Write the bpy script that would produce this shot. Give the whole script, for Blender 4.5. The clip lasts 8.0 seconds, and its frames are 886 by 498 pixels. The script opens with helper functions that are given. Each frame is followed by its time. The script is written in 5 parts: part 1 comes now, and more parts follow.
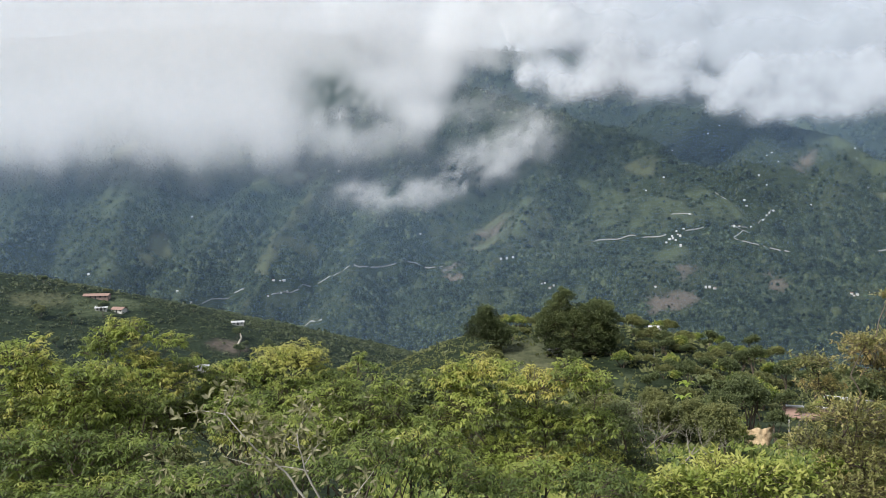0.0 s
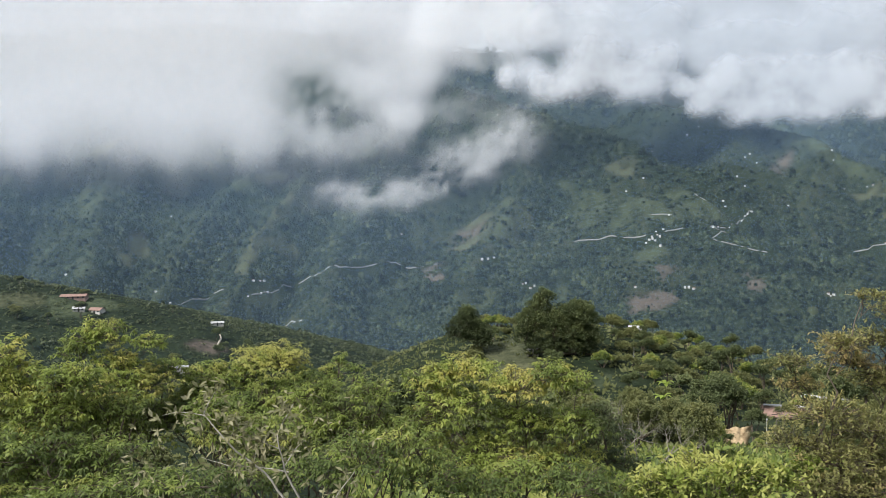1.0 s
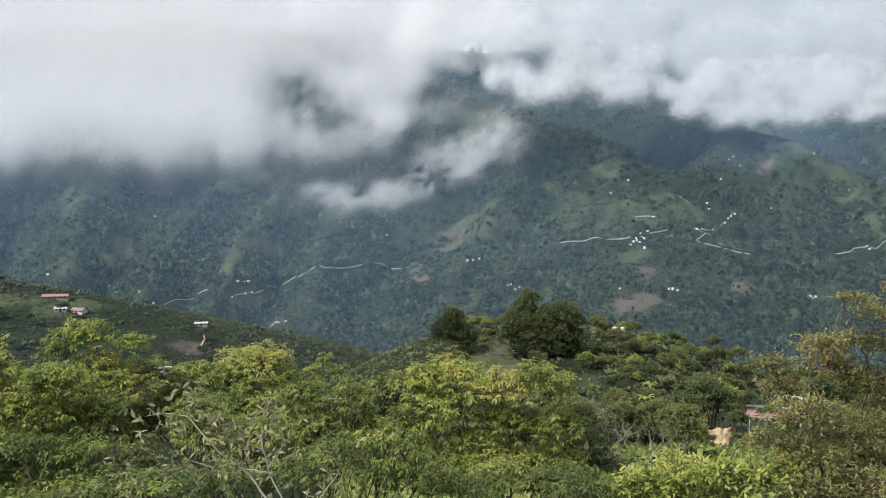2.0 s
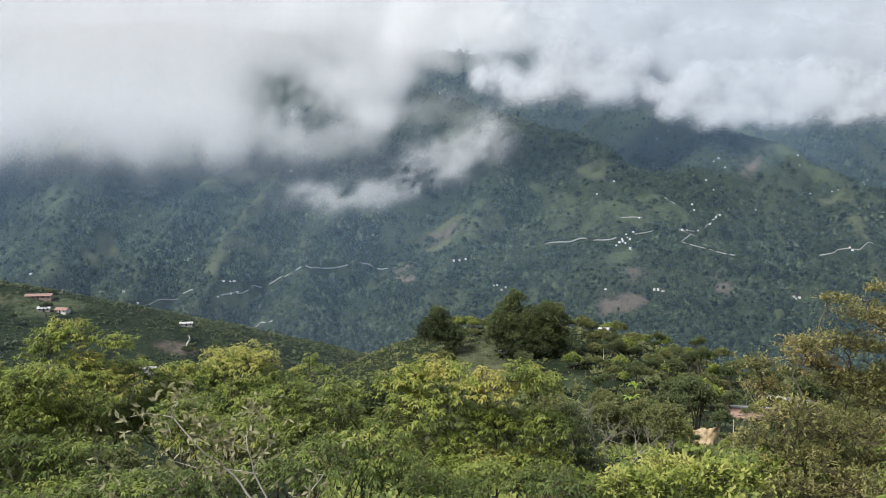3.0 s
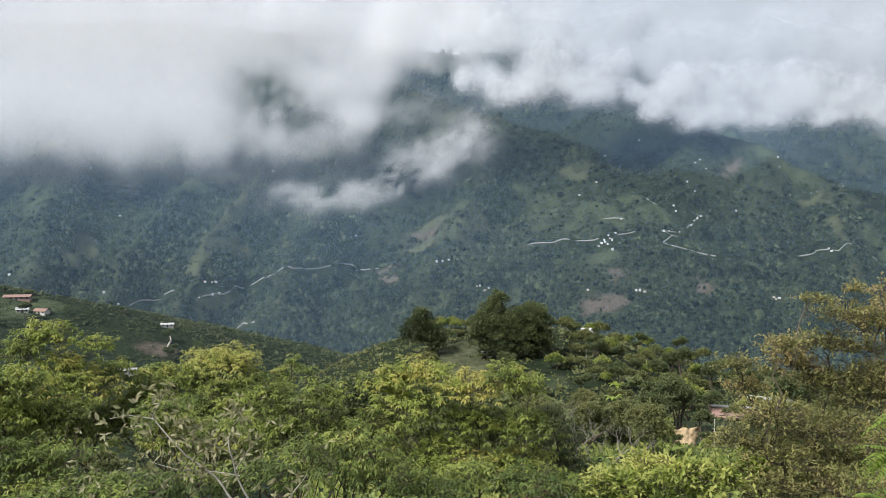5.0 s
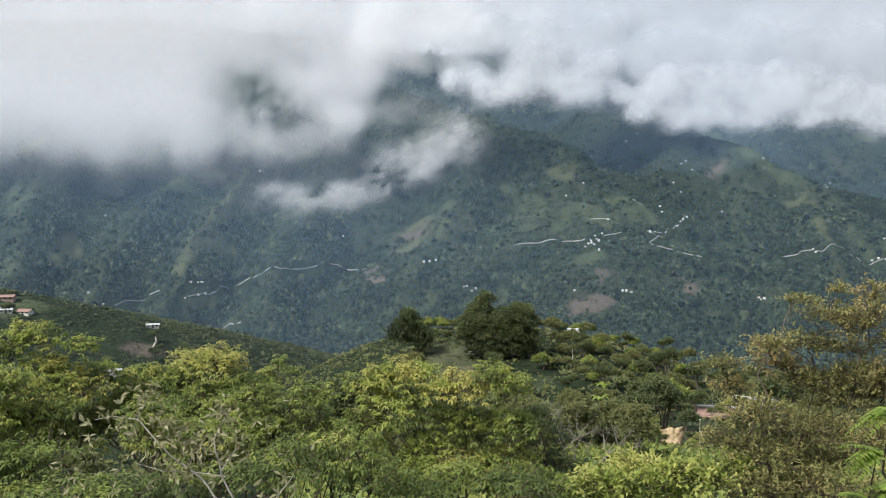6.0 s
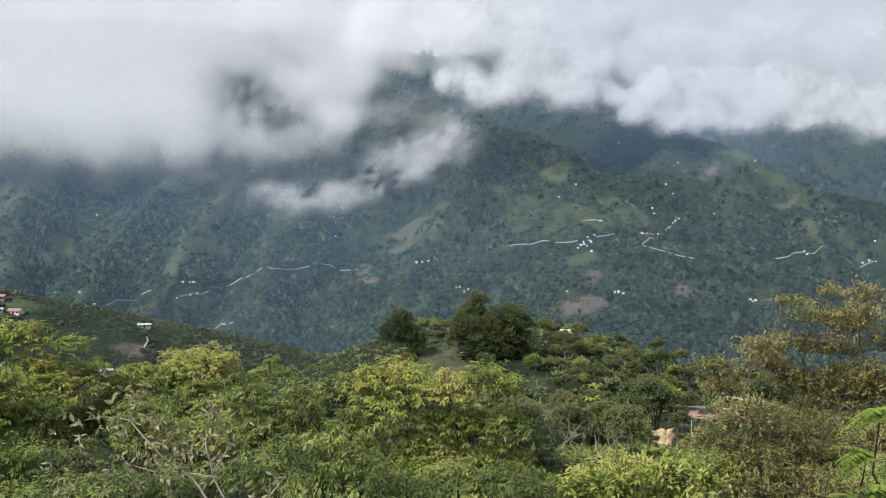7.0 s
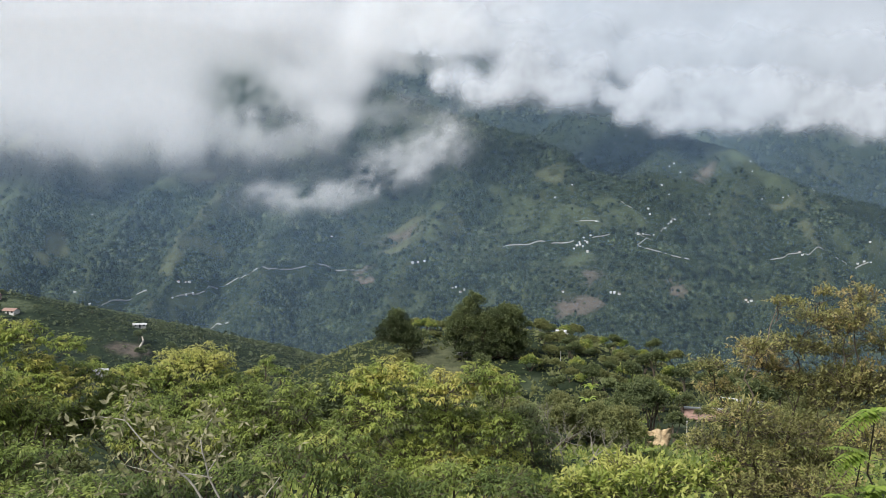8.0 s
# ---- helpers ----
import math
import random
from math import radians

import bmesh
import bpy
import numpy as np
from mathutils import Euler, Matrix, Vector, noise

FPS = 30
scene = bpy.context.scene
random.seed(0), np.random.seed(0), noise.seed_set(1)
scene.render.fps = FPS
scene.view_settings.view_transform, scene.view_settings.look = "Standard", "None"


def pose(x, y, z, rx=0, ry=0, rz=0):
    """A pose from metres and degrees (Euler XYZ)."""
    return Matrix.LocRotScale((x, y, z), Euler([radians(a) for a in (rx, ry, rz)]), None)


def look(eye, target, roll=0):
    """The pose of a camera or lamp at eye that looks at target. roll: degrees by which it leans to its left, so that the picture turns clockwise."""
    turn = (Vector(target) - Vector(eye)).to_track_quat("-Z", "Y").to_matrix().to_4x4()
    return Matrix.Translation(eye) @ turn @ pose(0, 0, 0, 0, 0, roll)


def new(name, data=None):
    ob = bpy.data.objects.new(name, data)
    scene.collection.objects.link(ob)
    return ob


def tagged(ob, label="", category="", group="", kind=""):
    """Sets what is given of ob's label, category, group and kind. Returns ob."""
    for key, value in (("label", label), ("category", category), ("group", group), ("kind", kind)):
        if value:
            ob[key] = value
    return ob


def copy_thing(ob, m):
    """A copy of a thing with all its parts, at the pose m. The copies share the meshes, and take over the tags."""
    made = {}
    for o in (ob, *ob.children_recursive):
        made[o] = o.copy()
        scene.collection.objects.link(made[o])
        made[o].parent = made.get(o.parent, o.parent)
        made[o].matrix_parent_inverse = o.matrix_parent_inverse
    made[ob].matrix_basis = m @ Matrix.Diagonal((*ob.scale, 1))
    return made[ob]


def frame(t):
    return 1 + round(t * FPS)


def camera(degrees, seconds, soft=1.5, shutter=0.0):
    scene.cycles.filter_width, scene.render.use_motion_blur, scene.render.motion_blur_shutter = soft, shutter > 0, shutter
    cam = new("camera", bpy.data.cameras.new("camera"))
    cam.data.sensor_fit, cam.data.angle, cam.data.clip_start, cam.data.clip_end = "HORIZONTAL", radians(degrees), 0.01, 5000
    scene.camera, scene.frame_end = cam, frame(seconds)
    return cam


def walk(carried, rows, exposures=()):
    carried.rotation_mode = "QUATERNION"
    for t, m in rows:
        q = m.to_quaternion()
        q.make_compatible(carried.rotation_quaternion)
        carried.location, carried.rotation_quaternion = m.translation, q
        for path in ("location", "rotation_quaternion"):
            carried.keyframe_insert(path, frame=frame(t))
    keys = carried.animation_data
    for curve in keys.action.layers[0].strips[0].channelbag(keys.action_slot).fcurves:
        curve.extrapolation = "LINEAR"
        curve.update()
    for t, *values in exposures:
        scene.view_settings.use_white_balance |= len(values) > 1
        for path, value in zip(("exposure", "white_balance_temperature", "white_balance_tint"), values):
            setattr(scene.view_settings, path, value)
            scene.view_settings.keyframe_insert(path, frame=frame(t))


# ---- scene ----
cam = camera(57.16, 8.0, soft=0.8)
EYE = (0.0, 0.0, 1.7)


def turned(t, yaw, pitch, roll):
    return t, pose(*EYE, 90 + pitch, roll, yaw)


walk(cam, [
    turned(0.0, 3.708, -3.103, 0.601),
    turned(0.5, 2.980, -3.076, 0.540),
    turned(1.0, 2.378, -3.095, 0.488),
    turned(1.5, 1.853, -3.063, 0.364),
    turned(3.0, 0.408, -3.011, 0.020),
    turned(3.5, 0.000, -3.000, 0.000),
    turned(4.0, -0.286, -2.995, -0.011),
    turned(5.5, -1.177, -2.949, -0.121),
    turned(6.0, -1.689, -2.940, -0.182),
    turned(6.5, -2.030, -2.917, -0.297),
    turned(7.0, -2.190, -2.882, -0.420),
    turned(7.5, -2.332, -2.865, -0.490),
    turned(8.0, -2.459, -2.859, -0.533),
])

# ---- overcast daylight ----
scene.view_settings.exposure = 0.4
SUN_ELEVATION, SUN_TURN = 46, 234  # degrees; the turn is clockwise from north (+y)
world = bpy.data.worlds.new("overcast_sky")
scene.world = world
world.use_nodes = True
wt = world.node_tree
wt.nodes.clear()
w_out = wt.nodes.new("ShaderNodeOutputWorld")
w_bg = wt.nodes.new("ShaderNodeBackground")
w_sky = wt.nodes.new("ShaderNodeTexSky")
w_sky.sky_type, w_sky.sun_disc = "NISHITA", False
w_sky.sun_elevation, w_sky.sun_rotation = radians(SUN_ELEVATION), radians(SUN_TURN)
w_coord = wt.nodes.new("ShaderNodeTexCoord")
w_noise = wt.nodes.new("ShaderNodeTexNoise")
w_noise.inputs["Scale"].default_value, w_noise.inputs["Detail"].default_value = 2.5, 5.0
w_ramp = wt.nodes.new("ShaderNodeValToRGB")
w_ramp.color_ramp.elements[0].position, w_ramp.color_ramp.elements[1].position = 0.3, 0.75
w_ramp.color_ramp.elements[0].color = (6.2, 6.8, 7.7, 1)
w_ramp.color_ramp.elements[1].color = (7.6, 8.1, 8.8, 1)
w_mix = wt.nodes.new("ShaderNodeMixRGB")
w_mix.inputs[0].default_value = 0.9
wt.links.new(w_coord.outputs["Generated"], w_noise.inputs["Vector"])
wt.links.new(w_noise.outputs[0], w_ramp.inputs[0])
wt.links.new(w_sky.outputs[0], w_mix.inputs[1])
wt.links.new(w_ramp.outputs[0], w_mix.inputs[2])
wt.links.new(w_mix.outputs[0], w_bg.inputs["Color"])
w_bg.inputs["Strength"].default_value = 0.070
wt.links.new(w_bg.outputs[0], w_out.inputs["Surface"])

sun = new("sun", bpy.data.lights.new("sun", "SUN"))
sun.data.energy, sun.data.angle, sun.data.color = 4.4, radians(14), (1.0, 0.965, 0.925)
sun.matrix_world = look((math.sin(radians(SUN_TURN)) * 9, math.cos(radians(SUN_TURN)) * 9, math.tan(radians(SUN_ELEVATION)) * 9), (0, 0, 0))
scene.cycles.transparent_max_bounces = 64


# ---- materials ----


def material(name, rough=0.8, metal=0.0):
    m = bpy.data.materials.new(name)
    m.use_nodes = True
    b = m.node_tree.nodes["Principled BSDF"]
    b.inputs["Roughness"].default_value, b.inputs["Metallic"].default_value = rough, metal
    b.inputs["Specular IOR Level"].default_value = 0.3
    return m, m.node_tree, b


def node(nt, kind, **sets):
    n = nt.nodes.new(kind)
    for key, value in sets.items():
        n.inputs[key.replace("_", " ")].default_value = value
    return n


def noise_of(nt, scale, detail=4.0, where="Object", rough=0.55):
    c = nt.nodes.new("ShaderNodeTexCoord")
    n = node(nt, "ShaderNodeTexNoise", Scale=scale, Detail=detail, Roughness=rough)
    nt.links.new(c.outputs[where], n.inputs["Vector"])
    return n.outputs[0]


def ramp(nt, value, *stops):
    r = nt.nodes.new("ShaderNodeValToRGB")
    while len(r.color_ramp.elements) < len(stops):
        r.color_ramp.elements.new(0.5)
    for e, (p, c) in zip(r.color_ramp.elements, stops):
        e.position, e.color = p, (*c, 1)
    nt.links.new(value, r.inputs[0])
    return r.outputs[0]


def mixed(nt, fac, a, b, blend="MIX"):
    n = nt.nodes.new("ShaderNodeMixRGB")
    n.blend_type = blend
    for i, v in enumerate((fac, a, b)):
        if isinstance(v, (int, float)):
            n.inputs[i].default_value = v
        elif isinstance(v, tuple):
            n.inputs[i].default_value = (*v, 1)
        else:
            nt.links.new(v, n.inputs[i])
    return n.outputs[0]


def bumped(nt, b, value, strength, distance):
    n = node(nt, "ShaderNodeBump", Strength=strength, Distance=distance)
    nt.links.new(value, n.inputs["Height"])
    nt.links.new(n.outputs[0], b.inputs["Normal"])


def attribute(nt, name):
    n = nt.nodes.new("ShaderNodeAttribute")
    n.attribute_name = name
    return n


def plain(name, dark, light, scale, rough=0.8, metal=0.0, bump=0.02, fine=6.0):
    """A surface that wanders between two colours at two scales, with fine relief."""
    m, nt, b = material(name, rough, metal)
    big, small = noise_of(nt, scale), noise_of(nt, scale * fine)
    c = mixed(nt, 0.35, ramp(nt, big, (0.3, dark), (0.7, light)), ramp(nt, small, (0.3, dark), (0.7, light)))
    nt.links.new(c, b.inputs["Base Color"])
    bumped(nt, b, small, 0.5, bump)
    return m


def leaf_material(name, old_shaded, mid, young, rough=0.5, through_light=0.46):
    """Leaf blades: the colour runs from dark, old and shaded leaves to bright young ones, varies from blade to blade,
    and light shines through.
    """
    m, nt, b = material(name, rough)
    out = nt.nodes["Material Output"]
    leaf_tone = attribute(nt, "leaf_tone").outputs["Fac"]
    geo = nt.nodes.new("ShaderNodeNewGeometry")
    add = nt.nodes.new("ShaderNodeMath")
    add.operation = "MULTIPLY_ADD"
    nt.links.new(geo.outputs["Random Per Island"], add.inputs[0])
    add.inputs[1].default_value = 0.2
    nt.links.new(leaf_tone, add.inputs[2])
    c = ramp(nt, add.outputs[0], (0.04, old_shaded), (0.40, mid), (0.88, young))
    patch = noise_of(nt, 1.6, 3.0)
    c = mixed(nt, 0.5, c, ramp(nt, patch, (0.3, (0.55, 0.6, 0.6)), (0.7, (1.0, 1.0, 0.95))), "MULTIPLY")
    nt.links.new(c, b.inputs["Base Color"])
    tr = nt.nodes.new("ShaderNodeBsdfTranslucent")
    nt.links.new(c, tr.inputs["Color"])
    mx = nt.nodes.new("ShaderNodeMixShader")
    mx.inputs[0].default_value = through_light
    nt.links.new(b.outputs[0], mx.inputs[1])
    nt.links.new(tr.outputs[0], mx.inputs[2])
    nt.links.new(mx.outputs[0], out.inputs["Surface"])
    return m


def cloud_material(name, colour, scale, ragged, relief):
    """Vapour: thickness comes from the mesh's own density, frayed by noise; light is scattered forwards and back."""
    m = bpy.data.materials.new(name)
    m.use_nodes = True
    nt = m.node_tree
    nt.nodes.clear()
    out = nt.nodes.new("ShaderNodeOutputMaterial")
    dens = attribute(nt, "thickness").outputs["Fac"]
    n = noise_of(nt, scale, 9.0, rough=0.68)
    # density + ragged * (noise - 0.5) * 4 d (1 - d)
    inv = node(nt, "ShaderNodeMath")
    inv.operation = "SUBTRACT"
    inv.inputs[0].default_value = 1.0
    nt.links.new(dens, inv.inputs[1])
    prod = node(nt, "ShaderNodeMath")
    prod.operation = "MULTIPLY"
    nt.links.new(dens, prod.inputs[0])
    nt.links.new(inv.outputs[0], prod.inputs[1])
    cen = node(nt, "ShaderNodeMath")
    cen.operation = "MULTIPLY_ADD"
    nt.links.new(n, cen.inputs[0])
    cen.inputs[1].default_value, cen.inputs[2].default_value = 4 * ragged, -2 * ragged
    fray = node(nt, "ShaderNodeMath")
    fray.operation = "MULTIPLY_ADD"
    nt.links.new(prod.outputs[0], fray.inputs[0])
    nt.links.new(cen.outputs[0], fray.inputs[1])
    nt.links.new(dens, fray.inputs[2])
    fray.use_clamp = True
    # the relief counts only in part; a fixed tilt towards the sun brightens the vapour
    geo = nt.nodes.new("ShaderNodeNewGeometry")
    soft = nt.nodes.new("ShaderNodeVectorMath")
    soft.operation = "MULTIPLY_ADD"
    nt.links.new(geo.outputs["Normal"], soft.inputs[0])
    soft.inputs[1].default_value = (relief, relief, relief)
    soft.inputs[2].default_value = (-0.45, -0.5, 0.65)
    norm = nt.nodes.new("ShaderNodeVectorMath")
    norm.operation = "NORMALIZE"
    nt.links.new(soft.outputs[0], norm.inputs[0])
    d, t = nt.nodes.new("ShaderNodeBsdfDiffuse"), nt.nodes.new("ShaderNodeBsdfTranslucent")
    d.inputs[0].default_value = t.inputs[0].default_value = (*colour, 1)
    nt.links.new(norm.outputs[0], d.inputs["Normal"])
    nt.links.new(norm.outputs[0], t.inputs["Normal"])
    both = nt.nodes.new("ShaderNodeMixShader")
    both.inputs[0].default_value = 0.2
    nt.links.new(d.outputs[0], both.inputs[1])
    nt.links.new(t.outputs[0], both.inputs[2])
    clear = nt.nodes.new("ShaderNodeBsdfTransparent")
    mx = nt.nodes.new("ShaderNodeMixShader")
    nt.links.new(fray.outputs[0], mx.inputs[0])
    nt.links.new(clear.outputs[0], mx.inputs[1])
    nt.links.new(both.outputs[0], mx.inputs[2])
    nt.links.new(mx.outputs[0], out.inputs["Surface"])
    return m


def ground_material():
    """Hillside soil: forest floor, pasture, dry grass and bare earth by the mesh's own cover weights."""
    m, nt, b = material("hillside", 0.95)
    b.inputs["Specular IOR Level"].default_value = 0.1
    wide, fine, grit = noise_of(nt, 0.02), noise_of(nt, 0.10, 6.0, rough=0.7), noise_of(nt, 0.34, 5.0)
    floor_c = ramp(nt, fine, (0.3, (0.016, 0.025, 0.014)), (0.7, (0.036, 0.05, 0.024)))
    green = ramp(nt, fine, (0.3, (0.050, 0.064, 0.036)), (0.7, (0.092, 0.110, 0.060)))
    dry = ramp(nt, fine, (0.3, (0.075, 0.082, 0.045)), (0.7, (0.12, 0.125, 0.07)))
    bare = ramp(nt, fine, (0.3, (0.10, 0.078, 0.065)), (0.7, (0.17, 0.14, 0.115)))
    cover = attribute(nt, "cover")
    sep = nt.nodes.new("ShaderNodeSeparateColor")
    nt.links.new(cover.outputs["Color"], sep.inputs[0])
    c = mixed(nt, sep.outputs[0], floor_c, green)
    c = mixed(nt, sep.outputs[1], c, dry)
    c = mixed(nt, sep.outputs[2], c, bare)
    c = mixed(nt, 0.6, c, ramp(nt, wide, (0.3, (0.7, 0.72, 0.75)), (0.7, (1.0, 1.0, 0.95))), "MULTIPLY")
    c = mixed(nt, 0.65, c, ramp(nt, grit, (0.38, (0.34, 0.42, 0.4)), (0.65, (1.0, 1.0, 1.0))), "MULTIPLY")
    nt.links.new(c, b.inputs["Base Color"])
    bumped(nt, b, grit, 1.0, 1.6)
    return m


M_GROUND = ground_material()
M_STRATUS = cloud_material("stratus_vapour", (0.74, 0.76, 0.785), 0.0045, 0.3, 0.03)
M_WISP = cloud_material("torn_vapour", (0.66, 0.68, 0.70), 0.03, 0.7, 0.03)
# Greyer copy of the cumulus vapour: shade between the bright billows put into colour.
M_CUMULUS_SHADED = cloud_material("shaded_vapour", (0.435, 0.465, 0.505), 0.006, 0.8, 0.05)
M_CUMULUS = cloud_material("cumulus_vapour", (0.49, 0.515, 0.55), 0.014, 1.3, 0.8)
# Blue of the hazy air, put into the sheets' own colour.
M_HAZE = cloud_material("haze_tint", (0.33, 0.52, 0.77), 0.002, 0.3, 0.2)
M_BARK = plain("grey_brown_bark", (0.07, 0.055, 0.04), (0.16, 0.13, 0.10), 6.0, 0.9)
M_PALE_BARK = plain("pale_dead_bark", (0.32, 0.30, 0.26), (0.50, 0.47, 0.41), 6.0, 0.85)
M_DEAD_BARK = plain("grey_dead_bark", (0.17, 0.155, 0.13), (0.30, 0.28, 0.24), 6.0, 0.9)
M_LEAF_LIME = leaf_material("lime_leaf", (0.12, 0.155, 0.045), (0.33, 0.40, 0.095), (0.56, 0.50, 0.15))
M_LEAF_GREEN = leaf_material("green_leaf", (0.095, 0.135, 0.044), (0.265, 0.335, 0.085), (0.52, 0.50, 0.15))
M_LEAF_DARK = leaf_material("dark_leaf", (0.058, 0.076, 0.036), (0.125, 0.155, 0.068), (0.19, 0.22, 0.09))
M_LEAF_RUST = leaf_material("rusty_leaf", (0.20, 0.195, 0.08), (0.35, 0.345, 0.13), (0.52, 0.39, 0.18))
M_LEAF_PALE = leaf_material("pale_leaf", (0.17, 0.17, 0.08), (0.32, 0.31, 0.16), (0.50, 0.46, 0.29))
M_LEAF_FERN = leaf_material("fern_leaf", (0.09, 0.155, 0.03), (0.19, 0.295, 0.05), (0.33, 0.42, 0.085))


def woods_material(name, gain=1.0, warm=1.0):
    m, nt, b = material(name, 0.9)
    b.inputs["Specular IOR Level"].default_value = 0.1
    geo = nt.nodes.new("ShaderNodeNewGeometry")
    c = ramp(nt, geo.outputs["Random Per Island"], (0.0, (0.008, 0.014, 0.011)), (0.5, (0.023, 0.034, 0.023)), (0.85, (0.041, 0.055, 0.033)), (1.0, (0.064, 0.077, 0.043)))
    c = mixed(nt, 1.0, c, (gain * warm, gain, gain / warm), "MULTIPLY")
    patch = noise_of(nt, 0.006, 4.0)
    c = mixed(nt, 0.7, c, ramp(nt, patch, (0.3, (0.6, 0.68, 0.7)), (0.7, (1.0, 1.0, 0.9))), "MULTIPLY")
    stand = noise_of(nt, 0.022, 5.0, rough=0.6)
    c = mixed(nt, 0.85, c, ramp(nt, stand, (0.32, (0.5, 0.58, 0.6)), (0.5, (0.95, 0.95, 0.92)), (0.68, (1.6, 1.55, 1.38))), "MULTIPLY")
    speck = noise_of(nt, 0.5, 3.0)
    c = mixed(nt, 0.6, c, ramp(nt, speck, (0.35, (0.45, 0.5, 0.5)), (0.65, (1.0, 1.0, 1.0))), "MULTIPLY")
    nt.links.new(c, b.inputs["Base Color"])
    bumped(nt, b, speck, 0.9, 1.5)
    return m


M_WOODS = woods_material("far_canopy")
M_THICKET = woods_material("far_bush", 1.6, 1.03)
M_LEAF_GREY = leaf_material("grey_green_leaf", (0.09, 0.12, 0.06), (0.19, 0.23, 0.10), (0.30, 0.33, 0.15))
M_LEAF_OLIVE = leaf_material("olive_leaf", (0.105, 0.12, 0.052), (0.19, 0.21, 0.085), (0.27, 0.275, 0.11))
M_LEAF_HILL = leaf_material("hill_leaf", (0.062, 0.08, 0.042), (0.125, 0.15, 0.075), (0.20, 0.22, 0.11))
M_LEAF_BRIGHT = leaf_material("bright_leaf", (0.09, 0.13, 0.03), (0.28, 0.345, 0.07), (0.54, 0.54, 0.16))
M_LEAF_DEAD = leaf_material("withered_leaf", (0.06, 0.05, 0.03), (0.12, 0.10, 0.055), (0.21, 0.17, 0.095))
M_WALL = plain("whitewashed_wall", (0.42, 0.41, 0.38), (0.62, 0.60, 0.57), 0.5, 0.9)
M_BRICK = plain("reddish_brick_wall", (0.20, 0.135, 0.115), (0.32, 0.23, 0.20), 0.8, 0.9)
M_TIN = plain("pale_tin_roof", (0.34, 0.35, 0.36), (0.54, 0.54, 0.53), 0.4, 0.5)
M_TILE = plain("clay_tile_roof", (0.20, 0.125, 0.10), (0.33, 0.22, 0.18), 0.6, 0.9)
M_DARK = plain("dark_opening", (0.02, 0.02, 0.022), (0.05, 0.05, 0.05), 1.0, 0.5)
M_DIRT = plain("pale_dirt_road", (0.13, 0.125, 0.11), (0.25, 0.24, 0.22), 0.05, 0.95, fine=14.0)
M_PATH = plain("worn_pale_path", (0.30, 0.27, 0.22), (0.46, 0.42, 0.36), 0.3, 0.95)
M_SAND = plain("sandy_cut_bank", (0.24, 0.165, 0.09), (0.60, 0.47, 0.29), 1.3, 0.95, bump=0.3)
M_WATER = plain("pale_river_stones", (0.25, 0.27, 0.28), (0.5, 0.52, 0.53), 0.05, 0.6)
M_POLE = plain("pale_concrete_pole", (0.45, 0.44, 0.41), (0.62, 0.60, 0.56), 1.0, 0.9)

# ---- mesh helpers ----


def mesh_of(name, verts, faces, smooth=False):
    """A mesh from vertex coordinates and faces that all have the same number of corners."""
    verts, faces = np.asarray(verts, np.float32), np.asarray(faces, np.int32)
    n, k = faces.shape
    me = bpy.data.meshes.new(name)
    me.vertices.add(len(verts))
    me.vertices.foreach_set("co", verts.ravel())
    me.loops.add(n * k)
    me.loops.foreach_set("vertex_index", faces.ravel())
    me.polygons.add(n)
    me.polygons.foreach_set("loop_start", np.arange(n, dtype=np.int32) * k)
    if smooth:
        me.polygons.foreach_set("use_smooth", np.ones(n, dtype=bool))
    me.update(calc_edges=True)
    return me


def part(name, me, mat, parent=None, label=""):
    """One mesh object, under its thing or its part."""
    if isinstance(me, bmesh.types.BMesh):
        bm, me = me, bpy.data.meshes.new(name)
        bm.to_mesh(me)
        bm.free()
    if mat and not me.materials:
        me.materials.append(mat)
    ob = new(name, me)
    if parent:
        ob.parent = parent
    if label:
        tagged(ob, label)
    return ob


def float_values(me, name, values):
    me.attributes.new(name, "FLOAT", "POINT").data.foreach_set("value", np.asarray(values, np.float32))


# ---- the lie of the land ----


def lattice(ix, iy, seed):
    h = (ix * 374761393 + iy * 668265263 + seed * 974711) & 0x7FFFFFFF
    h = ((h ^ (h >> 13)) * 1274126177) & 0x7FFFFFFF
    return ((h ^ (h >> 16)) & 0xFFFF) / 65535.0


def value_noise(x, y, seed=0):
    fx, fy = np.floor(x), np.floor(y)
    ix, iy = fx.astype(np.int64), fy.astype(np.int64)
    u, v = x - fx, y - fy
    u, v = u * u * u * (u * (u * 6 - 15) + 10), v * v * v * (v * (v * 6 - 15) + 10)
    a, b = lattice(ix, iy, seed), lattice(ix + 1, iy, seed)
    c, d = lattice(ix, iy + 1, seed), lattice(ix + 1, iy + 1, seed)
    return (a + (b - a) * u) * (1 - v) + (c + (d - c) * u) * v


def fbm(x, y, octaves=4, seed=0, gain=0.5):
    total, amp, norm = 0.0, 1.0, 0.0
    for k in range(octaves):
        total = total + amp * value_noise(x, y, seed + k * 17)
        norm += amp
        x, y, amp = (x * 0.8 - y * 0.6) * 2.03 + 5.1, (x * 0.6 + y * 0.8) * 2.03 + 1.7, amp * gain
    return total / norm


def step(a, b, v):
    t = np.clip((v - a) / (b - a), 0, 1)
    return t * t * (3 - 2 * t)


SPURS = []


def spur(fall, *points):
    """A crest line from point to point, whose flanks fall by so many metres a metre."""
    SPURS.append((fall, points))


